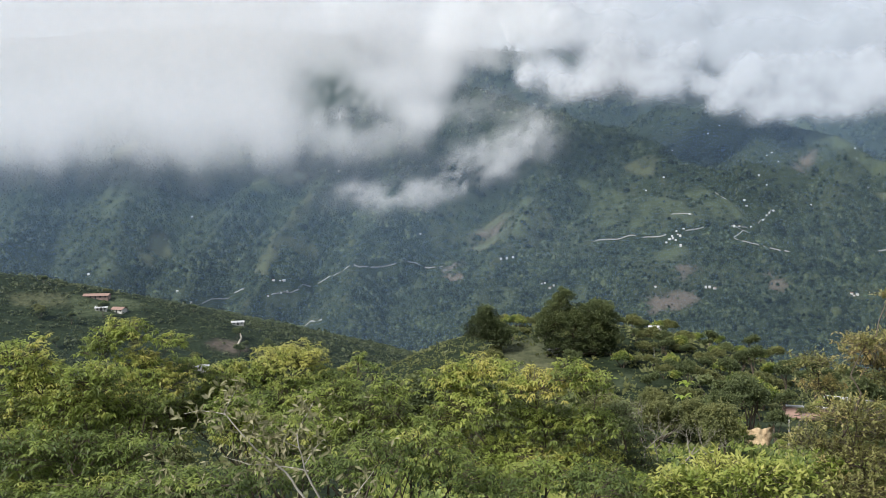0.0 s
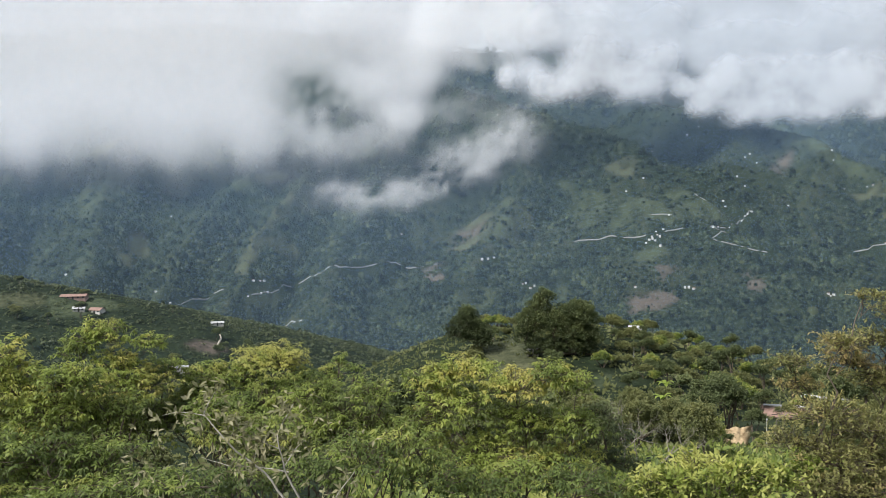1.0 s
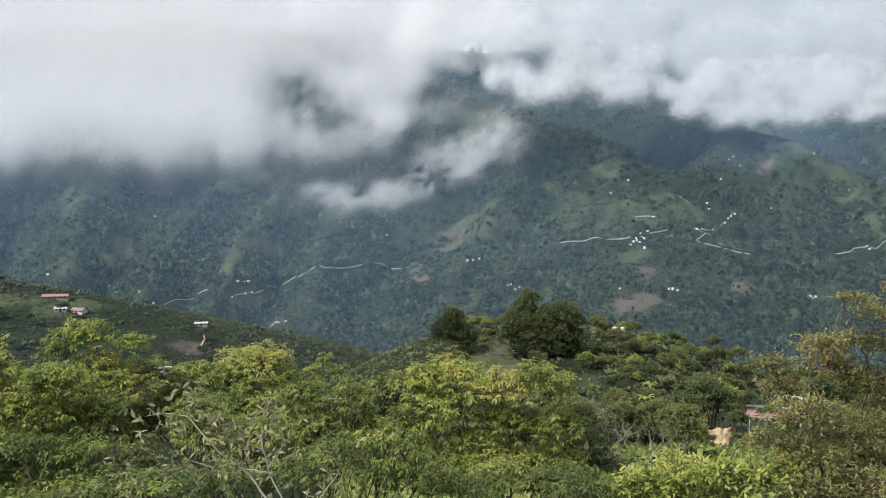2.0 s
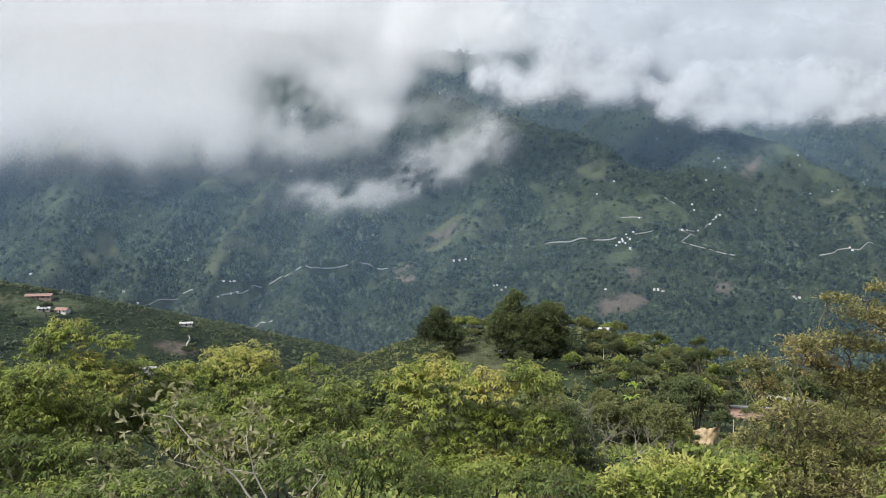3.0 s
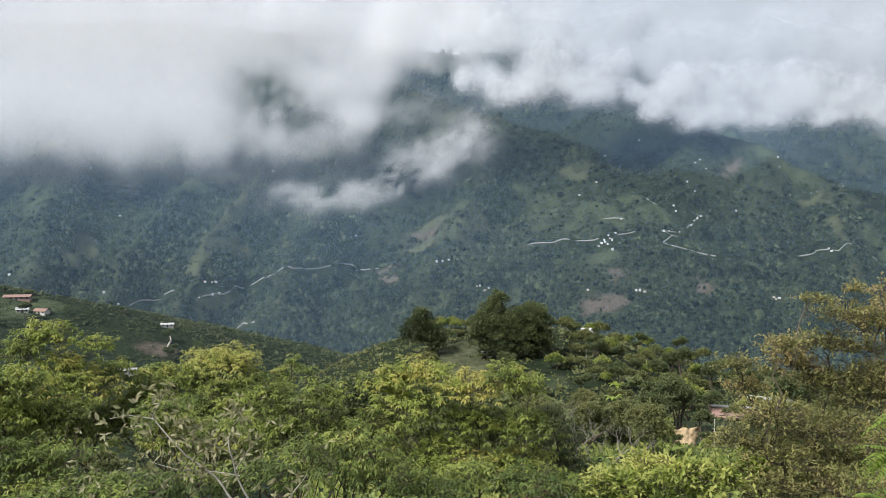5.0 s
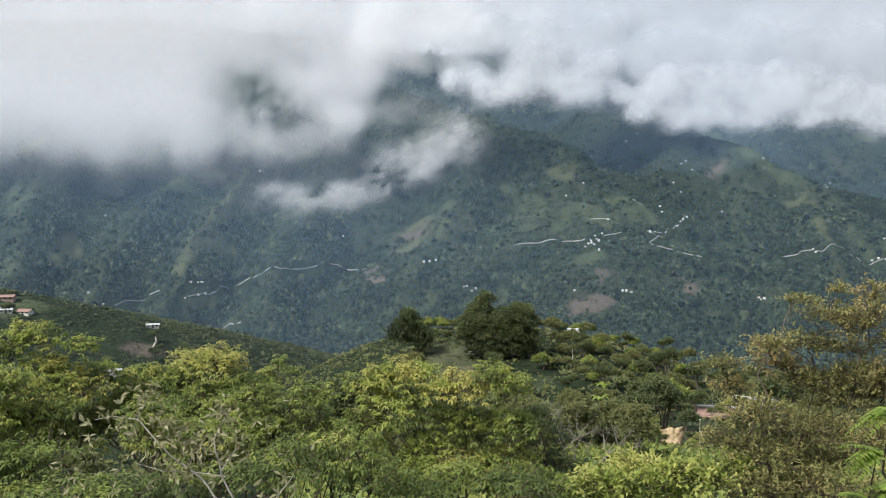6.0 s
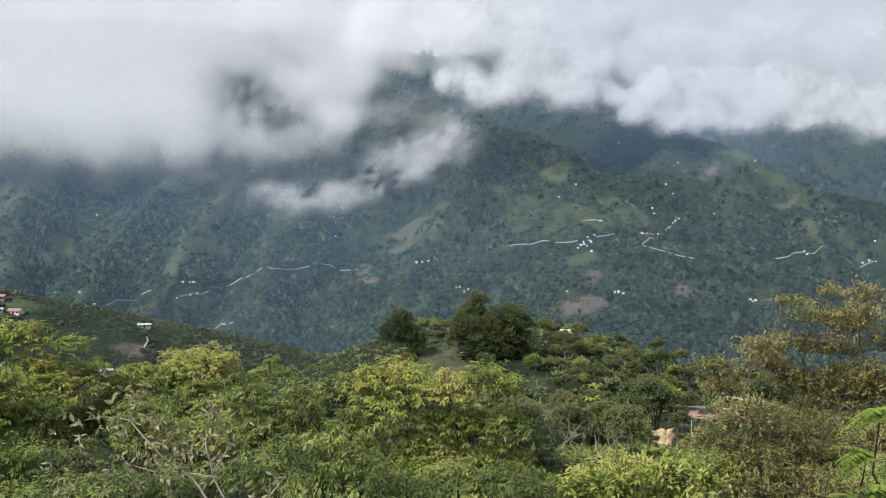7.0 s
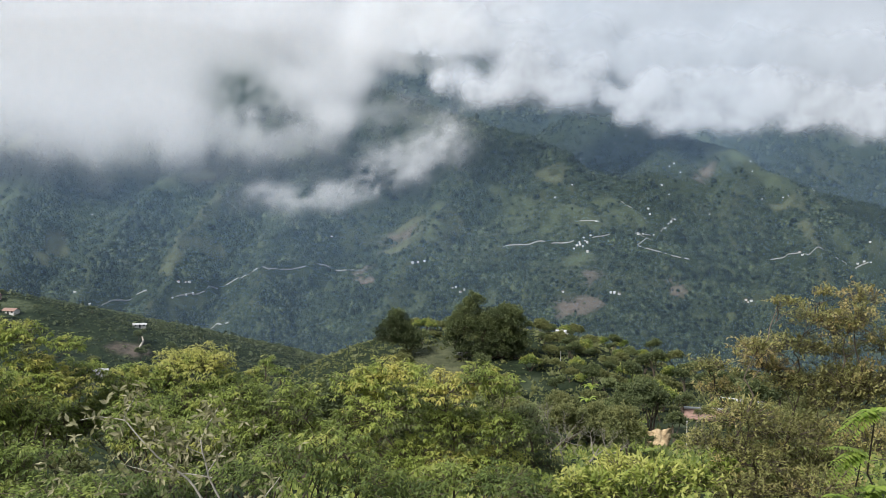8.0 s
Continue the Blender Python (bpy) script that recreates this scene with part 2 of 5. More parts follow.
spur(0.85, (-1043,3100,704), (-467,3000,640), (-132,2750,414), (-7,2600,329), (132,2500,290), (277,2400,237), (432,2250,164), (514,2020,31), (555,1920,-4), (586,1830,-42), (592,1650,-106), (601,1450,-174), (592,1280,-215))  # central crest
spur(0.32, (435,2190,125), (411,2030,31), (368,1790,-72))  # field face
spur(0.8, (362,1790,-65), (339,1620,-127), (327,1400,-187), (336,1220,-231))  # village nose
spur(0.8, (131,2480,279), (131,2200,103), (77,1980,-4), (32,1760,-89), (7,1660,-118), (-43,1400,-187), (-69,1180,-223))  # brown nose
spur(0.8, (130,1760,-83), (151,1600,-136), (176,1440,-177), (185,1290,-208))  # low nose
spur(0.83, (-352,2750,414), (-444,2420,197), (-476,2080,32), (-482,1960,-17), (-487,1800,-78), (-472,1620,-138), (-467,1480,-177), (-420,1250,-219))  # sharp spur
spur(0.83, (-524,2750,414), (-569,2450,216), (-609,2170,79), (-639,2070,32), (-649,1890,-43), (-643,1700,-109), (-617,1520,-161), (-576,1350,-199))  # curved spur
spur(0.8, (-1096,2900,538), (-1071,2430,214), (-968,2130,55), (-857,1830,-67), (-802,1640,-128), (-724,1400,-187))  # west spur
spur(0.8, (-1701,2900,538), (-1369,2450,233), (-1243,2120,55), (-1099,1750,-100), (-957,1400,-187))  # far west spur
spur(0.8, (-2285,2900,538), (-1819,2350,175), (-1456,1800,-66), (-1201,1400,-187))  # outer west spur
spur(0.8, (-198,2740,413), (-228,2450,216), (-272,2130,55), (-280,1840,-67), (-281,1660,-130), (-251,1370,-202))  # middle spur
spur(0.95, (-2766,3100,639), (-1904,3100,661), (-1043,3100,704))  # top west
spur(0.8, (745,3100,467), (912,2700,261), (1007,2560,208), (1053,2460,162), (1088,2350,109), (1115,2240,58), (1143,2120,8), (1172,1970,-59), (1188,1770,-139), (1163,1500,-201))  # east crest
spur(0.8, (912,2700,261), (802,2560,190), (700,2420,113), (663,2350,77))  # east rib
spur(0.8, (1045,2460,162), (909,2270,74), (818,2080,-19), (771,1800,-128), (702,1540,-206))  # east nose
spur(0.8, (1099,2240,61), (987,1930,-84), (895,1660,-176), (811,1430,-231))  # east outer nose
spur(0.75, (-1244,3700,840), (-113,3700,706), (195,3700,686), (570,3800,717), (1099,3800,625), (1941,3900,506), (3025,3900,452))  # back crest
spur(0.3, (-360,430,-26), (-289,470,-39), (-259,475,-45), (-228,480,-50), (-201,495,-61), (-175,520,-75), (-149,560,-92), (-123,600,-115), (-100,640,-136))  # left hill

# the slope under the camera, down over the shoulder to the river: distance ahead and height
NEAR_Y = (-900, -300, -60, -6, 1.5, 6, 12, 25, 60, 105, 160, 235, 300, 340, 450, 700, 1000, 1150)
NEAR_Z = (320, 120, 25, 1.5, 0, -2.6, -5.6, -10, -19, -29, -37, -39, -49, -60, -110, -185, -222, -228)
# the great slope across the river
FAR_Y = (1150, 1220, 1400, 1650, 1780, 1850, 2050, 2200, 2400, 2600, 2750, 3000, 3500, 4200)
FAR_Z = (-236, -232, -195, -135, -82, -48, 28, 99, 188, 296, 400, 560, 560, 450)


def height(x, y):
    x, y = np.asarray(x, float), np.asarray(y, float)
    wx = x + 60 * (fbm(x / 260, y / 260, 3, 3) - 0.5) * step(900, 1300, y)
    wy = y + 60 * (fbm(x / 260, y / 260, 3, 9) - 0.5) * step(900, 1300, y)
    near = np.interp(y, NEAR_Y, NEAR_Z)
    near = near - 24 * step(-5, -70, x) * step(50, 150, y) * (1 - step(500, 900, y))
    near = near + 5.5 * np.exp(-(((x - 18) / 34) ** 2 + ((y - 232) / 40) ** 2))
    near = near - 11 * step(16, 80, x - 0.12 * y) * step(120, 220, y) * (1 - step(500, 900, y))
    # the great slope falls away east of the central crest
    east = ((wx - 132) * 800 + (wy - 2500) * 458) / 922
    far = np.interp(y, FAR_Y, FAR_Z) - 102 - 0.45 * np.maximum(0, east)
    z = np.maximum(near, np.maximum(far, -240 + 0.02 * np.maximum(0, y - 1150)))
    for fall, pts in SPURS:
        local = pts[0][1] < 1000
        px, py = (x, y) if local else (wx, wy)
        best = np.full(x.shape, -1e9)
        for (ax, ay, az), (bx, by, bz) in zip(pts, pts[1:]):
            dx, dy = bx - ax, by - ay
            t = np.clip(((px - ax) * dx + (py - ay) * dy) / (dx * dx + dy * dy), 0, 1)
            d = np.hypot(px - ax - t * dx, py - ay - t * dy)
            rounded = np.sqrt(d * d + 64) - 8
            best = np.maximum(best, az + t * (bz - az) - fall * rounded)
        k = 6.0 if local else 14.0
        h = np.clip(0.5 + 0.5 * (best - z) / k, 0, 1)
        z = z + (best - z) * h + k * h * (1 - h) * 0.5
    far_off, mid_off = step(1000, 1300, y), step(40, 200, np.hypot(x, y))
    gully = 0.6 - np.abs(2 * fbm(wx / 150, wy / 300, 4, 21, 0.45) - 1)
    z = z + far_off * (29 * (gully - 0.3) + 13 * (fbm(x / 420, y / 420, 3, 5) - 0.5) + 7 * (fbm(x / 42, y / 42, 3, 31) - 0.5))
    z = z + mid_off * (1 - far_off) * 5 * (fbm(x / 55, y / 55, 4, 41) - 0.5) + (1 - mid_off) * 0.5 * (fbm(x / 3, y / 3, 3, 51) - 0.5)
    return z


# what grows where: soft-edged plots of pasture, dry grass and bare earth
PLOTS = []


def plot(kind, *corners):
    PLOTS.append((kind, corners))


plot(0, (228, 2173), (315, 2099), (380, 1983), (463, 2043), (520, 2016), (589, 2037), (608, 1928), (508, 1801), (444, 1796), (352, 1711), (288, 1754), (208, 1798), (222, 2050))
plot(1, (-35, 2101), (23, 2094), (93, 2018), (131, 1969), (82, 1778), (44, 1745), (-51, 1890), (-79, 1936))
plot(0, (38, 2075), (106, 2004), (114, 1902), (82, 1778), (38, 1762))
plot(2, (-42, 2061), (23, 2049), (8, 1926), (-66, 1930), (-78, 1905))
plot(0, (300, 1620), (370, 1634), (372, 1592), (298, 1553))
plot(2, (322, 1538), (369, 1557), (386, 1519), (335, 1478))
plot(2, (266, 1439), (348, 1449), (354, 1390), (264, 1379))
plot(2, (496, 1549), (528, 1562), (508, 1460), (481, 1438))
plot(0, (497, 1413), (534, 1433), (531, 1374), (495, 1354))
plot(0, (-4, 1549), (35, 1613), (31, 1459), (-43, 1396), (-65, 1454))
plot(0, (128, 1582), (153, 1564), (173, 1454), (146, 1440))
plot(1, (-472, 2063), (-465, 1945), (-478, 1791), (-471, 1619), (-495, 1640), (-492, 1797))
plot(1, (-483, 1810), (-450, 1882), (-406, 1859), (-431, 1751))
plot(0, (-628, 2060), (-619, 2127), (-586, 2169), (-604, 2099))
plot(1, (-599, 2159), (-528, 2274), (-522, 2248), (-582, 2154))
plot(0, (-877, 1719), (-869, 1740), (-785, 1676), (-764, 1608), (-782, 1555))
plot(1, (-852, 1846), (-837, 1994), (-784, 1900), (-784, 1780))
plot(1, (-1209, 2525), (-1065, 2381), (-1016, 2306), (-1142, 2335))
plot(0, (-1060, 2107), (-1054, 2155), (-919, 2086), (-938, 1917))
plot(0, (-454, 1540), (-411, 1624), (-400, 1582), (-435, 1511))
plot(2, (881, 2456), (946, 2539), (979, 2512), (941, 2481), (891, 2437))
plot(0, (864, 2196), (1014, 2370), (1054, 2386), (951, 2221))
plot(0, (1197, 3404), (1340, 3406), (1049, 2451), (1103, 2280), (1082, 2270), (1013, 2405), (941, 2625))
plot(1, (1006, 2276), (1077, 2228), (1056, 2152), (1012, 2253))
plot(1, (1015, 2068), (1024, 1949), (982, 1894), (990, 1989))
plot(0, (1108, 2054), (1116, 1945), (1088, 1918), (1043, 1959))
plot(1, (345, 2196), (404, 2185), (415, 2087), (372, 2093))
plot(2, (-121, 1852), (-82, 1853), (-56, 1631), (-110, 1684))
plot(0, (-253, 1698), (-222, 1739), (-218, 1705), (-246, 1656))
plot(0, (638, 1489), (662, 1474), (638, 1388), (618, 1421))
plot(0, (-249, 457), (-229, 475), (-203, 467), (-220, 438), (-236, 433))
plot(1, (-276, 439), (-251, 461), (-242, 443), (-264, 426))
plot(2, (-158, 432), (-156, 444), (-146, 452), (-139, 440), (-144, 430))
plot(0, (11, 205), (18, 212), (21, 208), (16, 195), (9, 189))
plot(1, (1, 168), (1, 214), (13, 216), (12, 168))
plot(1, (8, 193), (16, 195), (9, 172), (4, 178))
plot(0, (25, 179), (30, 182), (29, 172), (24, 170))
plot(0, (46, 138), (51, 142), (40, 109), (29, 88), (30, 97))


def inside(x, y, corners):
    """How far (x, y) lies inside a plot, in metres; negative outside."""
    pts = np.array(corners, float)
    away, within = np.full(x.shape, 1e9), np.zeros(x.shape, bool)
    for (ax, ay), (bx, by) in zip(pts, np.roll(pts, -1, 0)):
        dx, dy = bx - ax, by - ay
        t = np.clip(((x - ax) * dx + (y - ay) * dy) / (dx * dx + dy * dy + 1e-9), 0, 1)
        away = np.minimum(away, np.hypot(x - ax - t * dx, y - ay - t * dy))
        cross = ((ay > y) != (by > y)) & (x < (bx - ax) * (y - ay) / (by - ay + 1e-12) + ax)
        within ^= cross
    return np.where(within, away, -away)


def cover(x, y):
    """Weights of pasture, dry grass and bare earth, each 0 to 1."""
    x, y = np.asarray(x, float), np.asarray(y, float)
    wob = 50 * (fbm(x / 70, y / 70, 4, 61) - 0.5) * step(300, 1200, y) + 3 * (fbm(x / 7, y / 7, 3, 62) - 0.5)
    out = np.zeros((3, *x.shape))
    for kind, corners in PLOTS:
        soft = 14 if corners[0][1] > 900 else 3
        w = step(-soft, soft, inside(x, y, corners) + wob)
        w = w * (0.40 + 0.60 * step(0.38, 0.58, fbm(x / 26, y / 38, 4, 66))) if corners[0][1] > 900 else w
        for k in range(3):
            out[k] = out[k] * (1 - w) + (w if k == kind else 0)
    # ragged clearings of their own on the far slope
    wild = step(0.57, 0.70, fbm(x / 150 + 7, y / 190, 4, 71)) * step(1000, 1250, y) * 0.32
    # the crests are thin-soiled and grassy
    wx, wy = x + 60 * (fbm(x / 260, y / 260, 3, 3) - 0.5), y + 60 * (fbm(x / 260, y / 260, 3, 9) - 0.5)
    crest, bald = np.full(x.shape, 1e9), np.full(x.shape, 1e9)
    for fall, pts in SPURS:
        if pts[0][1] > 1000:
            for (ax, ay, _), (bx, by, _) in zip(pts, pts[1:]):
                dx, dy = bx - ax, by - ay
                t = np.clip(((wx - ax) * dx + (wy - ay) * dy) / (dx * dx + dy * dy), 0, 1)
                d = np.hypot(wx - ax - t * dx, wy - ay - t * dy)
                crest = np.minimum(crest, d)
                if fall == 0.83:
                    bald = np.minimum(bald, d)
    wild = np.maximum(wild, 0.45 * step(11, 2, crest + 30 * (fbm(x / 35, y / 35, 3, 72) - 0.5)) * step(0.42, 0.56, fbm(x / 120, y / 120, 2, 73)) * np.maximum(step(2400, 2200, y), step(350, 550, x)) * step(1000, 1250, y))
    wild = np.maximum(wild, 0.7 * step(8, 2, bald + 8 * (fbm(x / 40, y / 40, 3, 74) - 0.5)) * step(2350, 2150, y) * step(1350, 1500, y))
    free = 1 - out.max(0)
    dry = fbm(x / 400, y / 400, 2, 81) > 0.5
    out[0] += wild * free * ~dry
    out[1] += wild * free * dry
    return out


def build_ground():
    az = np.concatenate([np.linspace(-180, -46, 34), np.linspace(-42, -36, 7), np.linspace(-35, 33, 400), np.linspace(34, 40, 7), np.linspace(46, 180, 34)[:-1]])
    rr = np.concatenate([[0.0], np.geomspace(0.6, 60, 46), np.linspace(63, 330, 90), np.linspace(334, 660, 70), np.geomspace(675, 1120, 22), np.linspace(1128, 2800, 190), np.geomspace(2815, 4850, 42)])
    a, r = np.meshgrid(np.radians(az), rr, indexing="ij")
    x, y = r * np.sin(a), r * np.cos(a)
    z = height(x, y)
    na, nr = a.shape
    i, j = np.meshgrid(np.arange(na), np.arange(nr - 1), indexing="ij")
    k = (i + 1) % na
    quads = np.stack([i * nr + j, k * nr + j, k * nr + j + 1, i * nr + j + 1], -1).reshape(-1, 4)[:, ::-1]
    me = mesh_of("ground", np.stack([x, y, z], -1).reshape(-1, 3), quads, True)
    cov = cover(x.ravel(), y.ravel())
    col = me.attributes.new("cover", "FLOAT_COLOR", "POINT")
    col.data.foreach_set("color", np.concatenate([cov, np.ones((1, cov.shape[1]))]).T.astype(np.float32).ravel())
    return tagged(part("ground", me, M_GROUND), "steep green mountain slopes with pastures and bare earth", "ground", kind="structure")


build_ground()


CLEARED = []


def track(*points):
    """A stretch of dirt road on the mountainside; the trees keep off it."""
    TRACKS.append(points)
    for (ax, ay), (bx, by) in zip(points, points[1:]):
        n = max(1, int(math.hypot(bx - ax, by - ay) / 14))
        CLEARED.extend((ax + (bx - ax) * k / n, ay + (by - ay) * k / n) for k in range(n + 1))


def hamlet(*places):
    HOUSES.append(places)
    CLEARED.extend(places)


TRACKS, HOUSES = [], []
track((-574, 1524), (-560, 1577), (-538, 1625), (-505, 1593))
track((-446, 1551), (-430, 1585), (-417, 1621), (-406, 1643), (-392, 1736), (-353, 1723), (-307, 1639), (-280, 1645), (-249, 1709), (-219, 1758))
track((-200, 1800), (-186, 1850), (-122, 1862))
track((-388, 1452), (-360, 1506), (-318, 1456))
track((192, 1718), (233, 1711), (303, 1703), (349, 1695))
track((384, 1704), (409, 1728), (438, 1747))
track((645, 1992), (560, 1826), (497, 1761), (530, 1748), (484, 1696), (518, 1671), (553, 1654), (577, 1641))
track((645, 1992), (659, 2009), (678, 2038))
track((887, 1975), (943, 1977), (962, 1906), (1036, 1921), (1105, 1902))
track((379, 1844), (436, 1842))
track((532, 2090), (535, 1945), (596, 2013))
hamlet((-142, 2963), (-50, 2971), (-33, 2988), (11, 2558), (28, 2539), (49, 2532), (66, 2506))  # summit hamlet
CLEARED.extend(((-144, 440), (-146, 448), (-148, 456), (-150, 462)))
hamlet((-968, 2330), (-1068, 2375), (-852, 1647), (-615, 1527), (-435, 2244), (-816, 2144))  # west farms
hamlet((-448, 1607), (-441, 1632), (-435, 1639), (-444, 1552), (-429, 1590), (-421, 1610), (-579, 1503))  # road hamlet
hamlet((10, 1656), (22, 1678), (35, 1689), (-185, 1984), (92, 1541), (107, 1522), (99, 1511), (86, 1539))  # middle farms
hamlet((342, 1660), (350, 1668), (357, 1670), (361, 1663), (371, 1690), (372, 1707), (374, 1681), (364, 1632), (390, 1722), (358, 1682))  # white village
hamlet((502, 1753), (524, 1792), (560, 1829), (572, 1837), (619, 1933), (671, 2020), (657, 2006), (648, 1999))  # bend hamlet
hamlet((615, 2063), (613, 2038), (792, 2108), (738, 2381), (753, 2393), (834, 2470), (693, 2139), (372, 2049), (599, 2819), (721, 2570), (423, 2090), (429, 1838))  # ridge farms
hamlet((749, 2794), (713, 2981), (725, 2964), (710, 2790), (817, 2792), (825, 2505), (805, 2487))  # upper farms
hamlet((282, 1460), (369, 1457), (376, 1458), (383, 1451))  # lower farms
hamlet((632, 1487), (641, 1485), (632, 1477), (1061, 2264), (1070, 2250), (1622, 3206), (1653, 3232), (1620, 3189), (1024, 2391), (1040, 2441), (955, 1941), (953, 1923), (1006, 2276))  # east farms
hamlet((1145, 1967), (1086, 1915), (1109, 1898), (1099, 1910))  # outer farms


def crown_shape(sides, low):
    """A round treetop: a tip, a ring and, where it stands free, a lower ring."""
    v = [(0, 0, 1.0)]
    rings = ((0.72, 0.62, 0), (1.0, -0.3, 0.5)) if low else ((0.95, -0.1, 0),)
    for ring_r, ring_z, off in rings:
        v += [(ring_r * math.cos((k + off) * 2 * math.pi / sides), ring_r * math.sin((k + off) * 2 * math.pi / sides), ring_z) for k in range(sides)]
    f = [(0, 1 + k, 1 + (k + 1) % sides) for k in range(sides)]
    if low:
        for k in range(sides):
            f += [(1 + k, 1 + sides + k, 1 + (k + 1) % sides), (1 + sides + k, 1 + sides + (k + 1) % sides, 1 + (k + 1) % sides)]
    return np.array(v), np.array(f)


def woods(name, label, count, y0, y1, size, seed, mat=M_WOODS, half_angle=34, low=True, open_ground=0.80):
    rng = np.random.default_rng(seed)
    y = np.sqrt(rng.uniform(y0 ** 2, y1 ** 2, count))
    x = y * np.tan(np.radians(rng.uniform(-half_angle - 1, half_angle - 2, count)))
    cov = cover(x, y)
    keep = rng.random(count) > np.clip(1.15 * cov.max(0), 0, open_ground)
    for px, py in CLEARED:
        keep &= ~((np.abs(x - px) < 8 + size) & (y < py + 7) & (y > py - 24))
    keep &= ~((y > 2620) & (x < -140))
    keep &= ~((y < 1000) & (height(x, y) < -125))
    x, y = x[keep], y[keep]
    n = len(x)
    bv, bf = crown_shape(5, low)
    s = size * rng.lognormal(0, 0.33, n) * (1 - 0.55 * cov.max(0)[keep])
    s *= 0.75 + 0.6 * fbm(x / 90, y / 90, 2, seed)
    tall = rng.uniform(0.7, 1.35, n)
    spin = rng.uniform(0, 6.3, n)
    jit = 1 + rng.uniform(-0.38, 0.38, (n, len(bv), 1))
    v = bv[None] * jit
    c, sn = np.cos(spin)[:, None], np.sin(spin)[:, None]
    vx, vy = v[..., 0] * c - v[..., 1] * sn, v[..., 0] * sn + v[..., 1] * c
    base = height(x, y)
    out = np.stack([x[:, None] + vx * s[:, None], y[:, None] + vy * s[:, None], base[:, None] + (v[..., 2] * tall[:, None] + 0.25) * s[:, None]], -1)
    faces = (bf[None] + (np.arange(n) * len(bv))[:, None, None]).reshape(-1, 3)
    me = mesh_of(name, out.reshape(-1, 3), faces, True)
    return tagged(part(name, me, mat), label, "woods", kind="stuff")


woods("near_slope_woods", "dense dark green forest on the lower far slope", 22000, 1080, 1680, 3.1, 5)
woods("near_slope_thicket", "dense grey-green bush between the trees of the lower far slope", 75000, 1080, 1680, 2.0, 15, M_THICKET, low=False, open_ground=0.9)
woods("far_woods", "dense dark green forest covering the far mountain slopes", 30000, 1680, 3250, 4.3, 6)
woods("far_thicket", "dense grey-green bush between the trees of the mountain slopes", 110000, 1680, 2720, 2.7, 16, M_THICKET, low=False, open_ground=0.9)
woods("distant_woods", "blue-green forest on the farthest mountainside", 9000, 3250, 3950, 7.0, 7)

# ---- clouds and haze sheets ----


def curve_at(x, *points):
    xs, zs = zip(*points)
    return np.interp(x, xs, zs)


def blob(x, z, cx, cz, rx, rz, lean=0.0):
    u, v = x - cx, z - cz
    v = v - lean * u
    return np.exp(-((u / rx) ** 2 + (v / rz) ** 2))


def cloud_sheet(name, parent, mat, y, x_range, z_range, cell, density, billow, swell, seed):
    """One billowing fold of a cloud: a relief of vapour, dense or thin by the given law."""
    nx, nz = int((x_range[1] - x_range[0]) / cell), int((z_range[1] - z_range[0]) / cell)
    x, z = np.meshgrid(np.linspace(*x_range, nx), np.linspace(*z_range, nz), indexing="ij")
    x0, z0 = x + 0.35 * billow * (fbm(x / billow, z / billow, 3, seed + 40) - 0.5), z + 0.35 * billow * (fbm(x / billow, z / billow, 3, seed + 41) - 0.5)
    lump = 0
    for k, (wave, amp) in enumerate(((billow, 1.0), (billow * 0.47, 0.5), (billow * 0.22, 0.25))):
        lump = lump + amp * value_noise((0.8 * x0 - 0.6 * z0) / wave + seed, (0.6 * x0 + 0.8 * z0) / wave * 1.25, seed + k)
    d = np.clip(density(x, z, seed), 0, 1)
    yy = y - swell * (lump - 0.9) + 8 * (fbm(x / 700, z / 500, 2, seed) - 0.5)
    i, j = np.meshgrid(np.arange(nx - 1), np.arange(nz - 1), indexing="ij")
    q = np.stack([i * nz + j, (i + 1) * nz + j, (i + 1) * nz + j + 1, i * nz + j + 1], -1).reshape(-1, 4)
    me = mesh_of(name, np.stack([x, yy, z], -1).reshape(-1, 3), q, True)
    float_values(me, "thickness", d.ravel())
    return part(name, me, mat, parent)


def stratus_density(x, z, seed):
    base = curve_at(x, (-2600, 140), (-1140, 150), (-1000, 175), (-850, 152), (-560, 150), (-440, 160), (-320, 172), (-240, 190), (-150, 225), (-122, 275), (-90, 350), (-60, 410), (20, 450), (170, 480), (600, 500), (2600, 500))
    wob = 75 * (fbm(x / 210, z / 260, 5, seed) - 0.5) + 85 * (fbm(x / 95, z / 150, 5, 17, 0.6) - 0.5)
    soft = curve_at(x, (-600, 125), (-200, 110), (0, 80), (300, 110))
    d = step(-0.6, 1.0, (z - base + wob) / soft)
    torn = 0.6 + 0.4 * np.clip(2.6 * fbm(x / 62, z / 62, 5, 16, 0.62) - 0.35, 0, 1.6)
    d = d - 0.74 * blob(x, z, -425, 300, 130, 100) * torn
    d = d - 0.6 * blob(x, z, -320, 240, 95, 62) * torn
    d = d - 0.5 * blob(x, z, -330, 505, 40, 18) * torn
    d = d + 0.25 * blob(x, z, -190, 380, 120, 70)
    streak = step(0.35, 0.75, fbm(x / 70, z / 210, 4, seed + 23))
    d = np.maximum(d, 0) + 0.2 * streak * step(10, 170, z + 0.5 * wob) * step(-150, -420, x) * step(230, 150, z)
    d = 0.235 * np.clip(d, 0, 1)
    return d


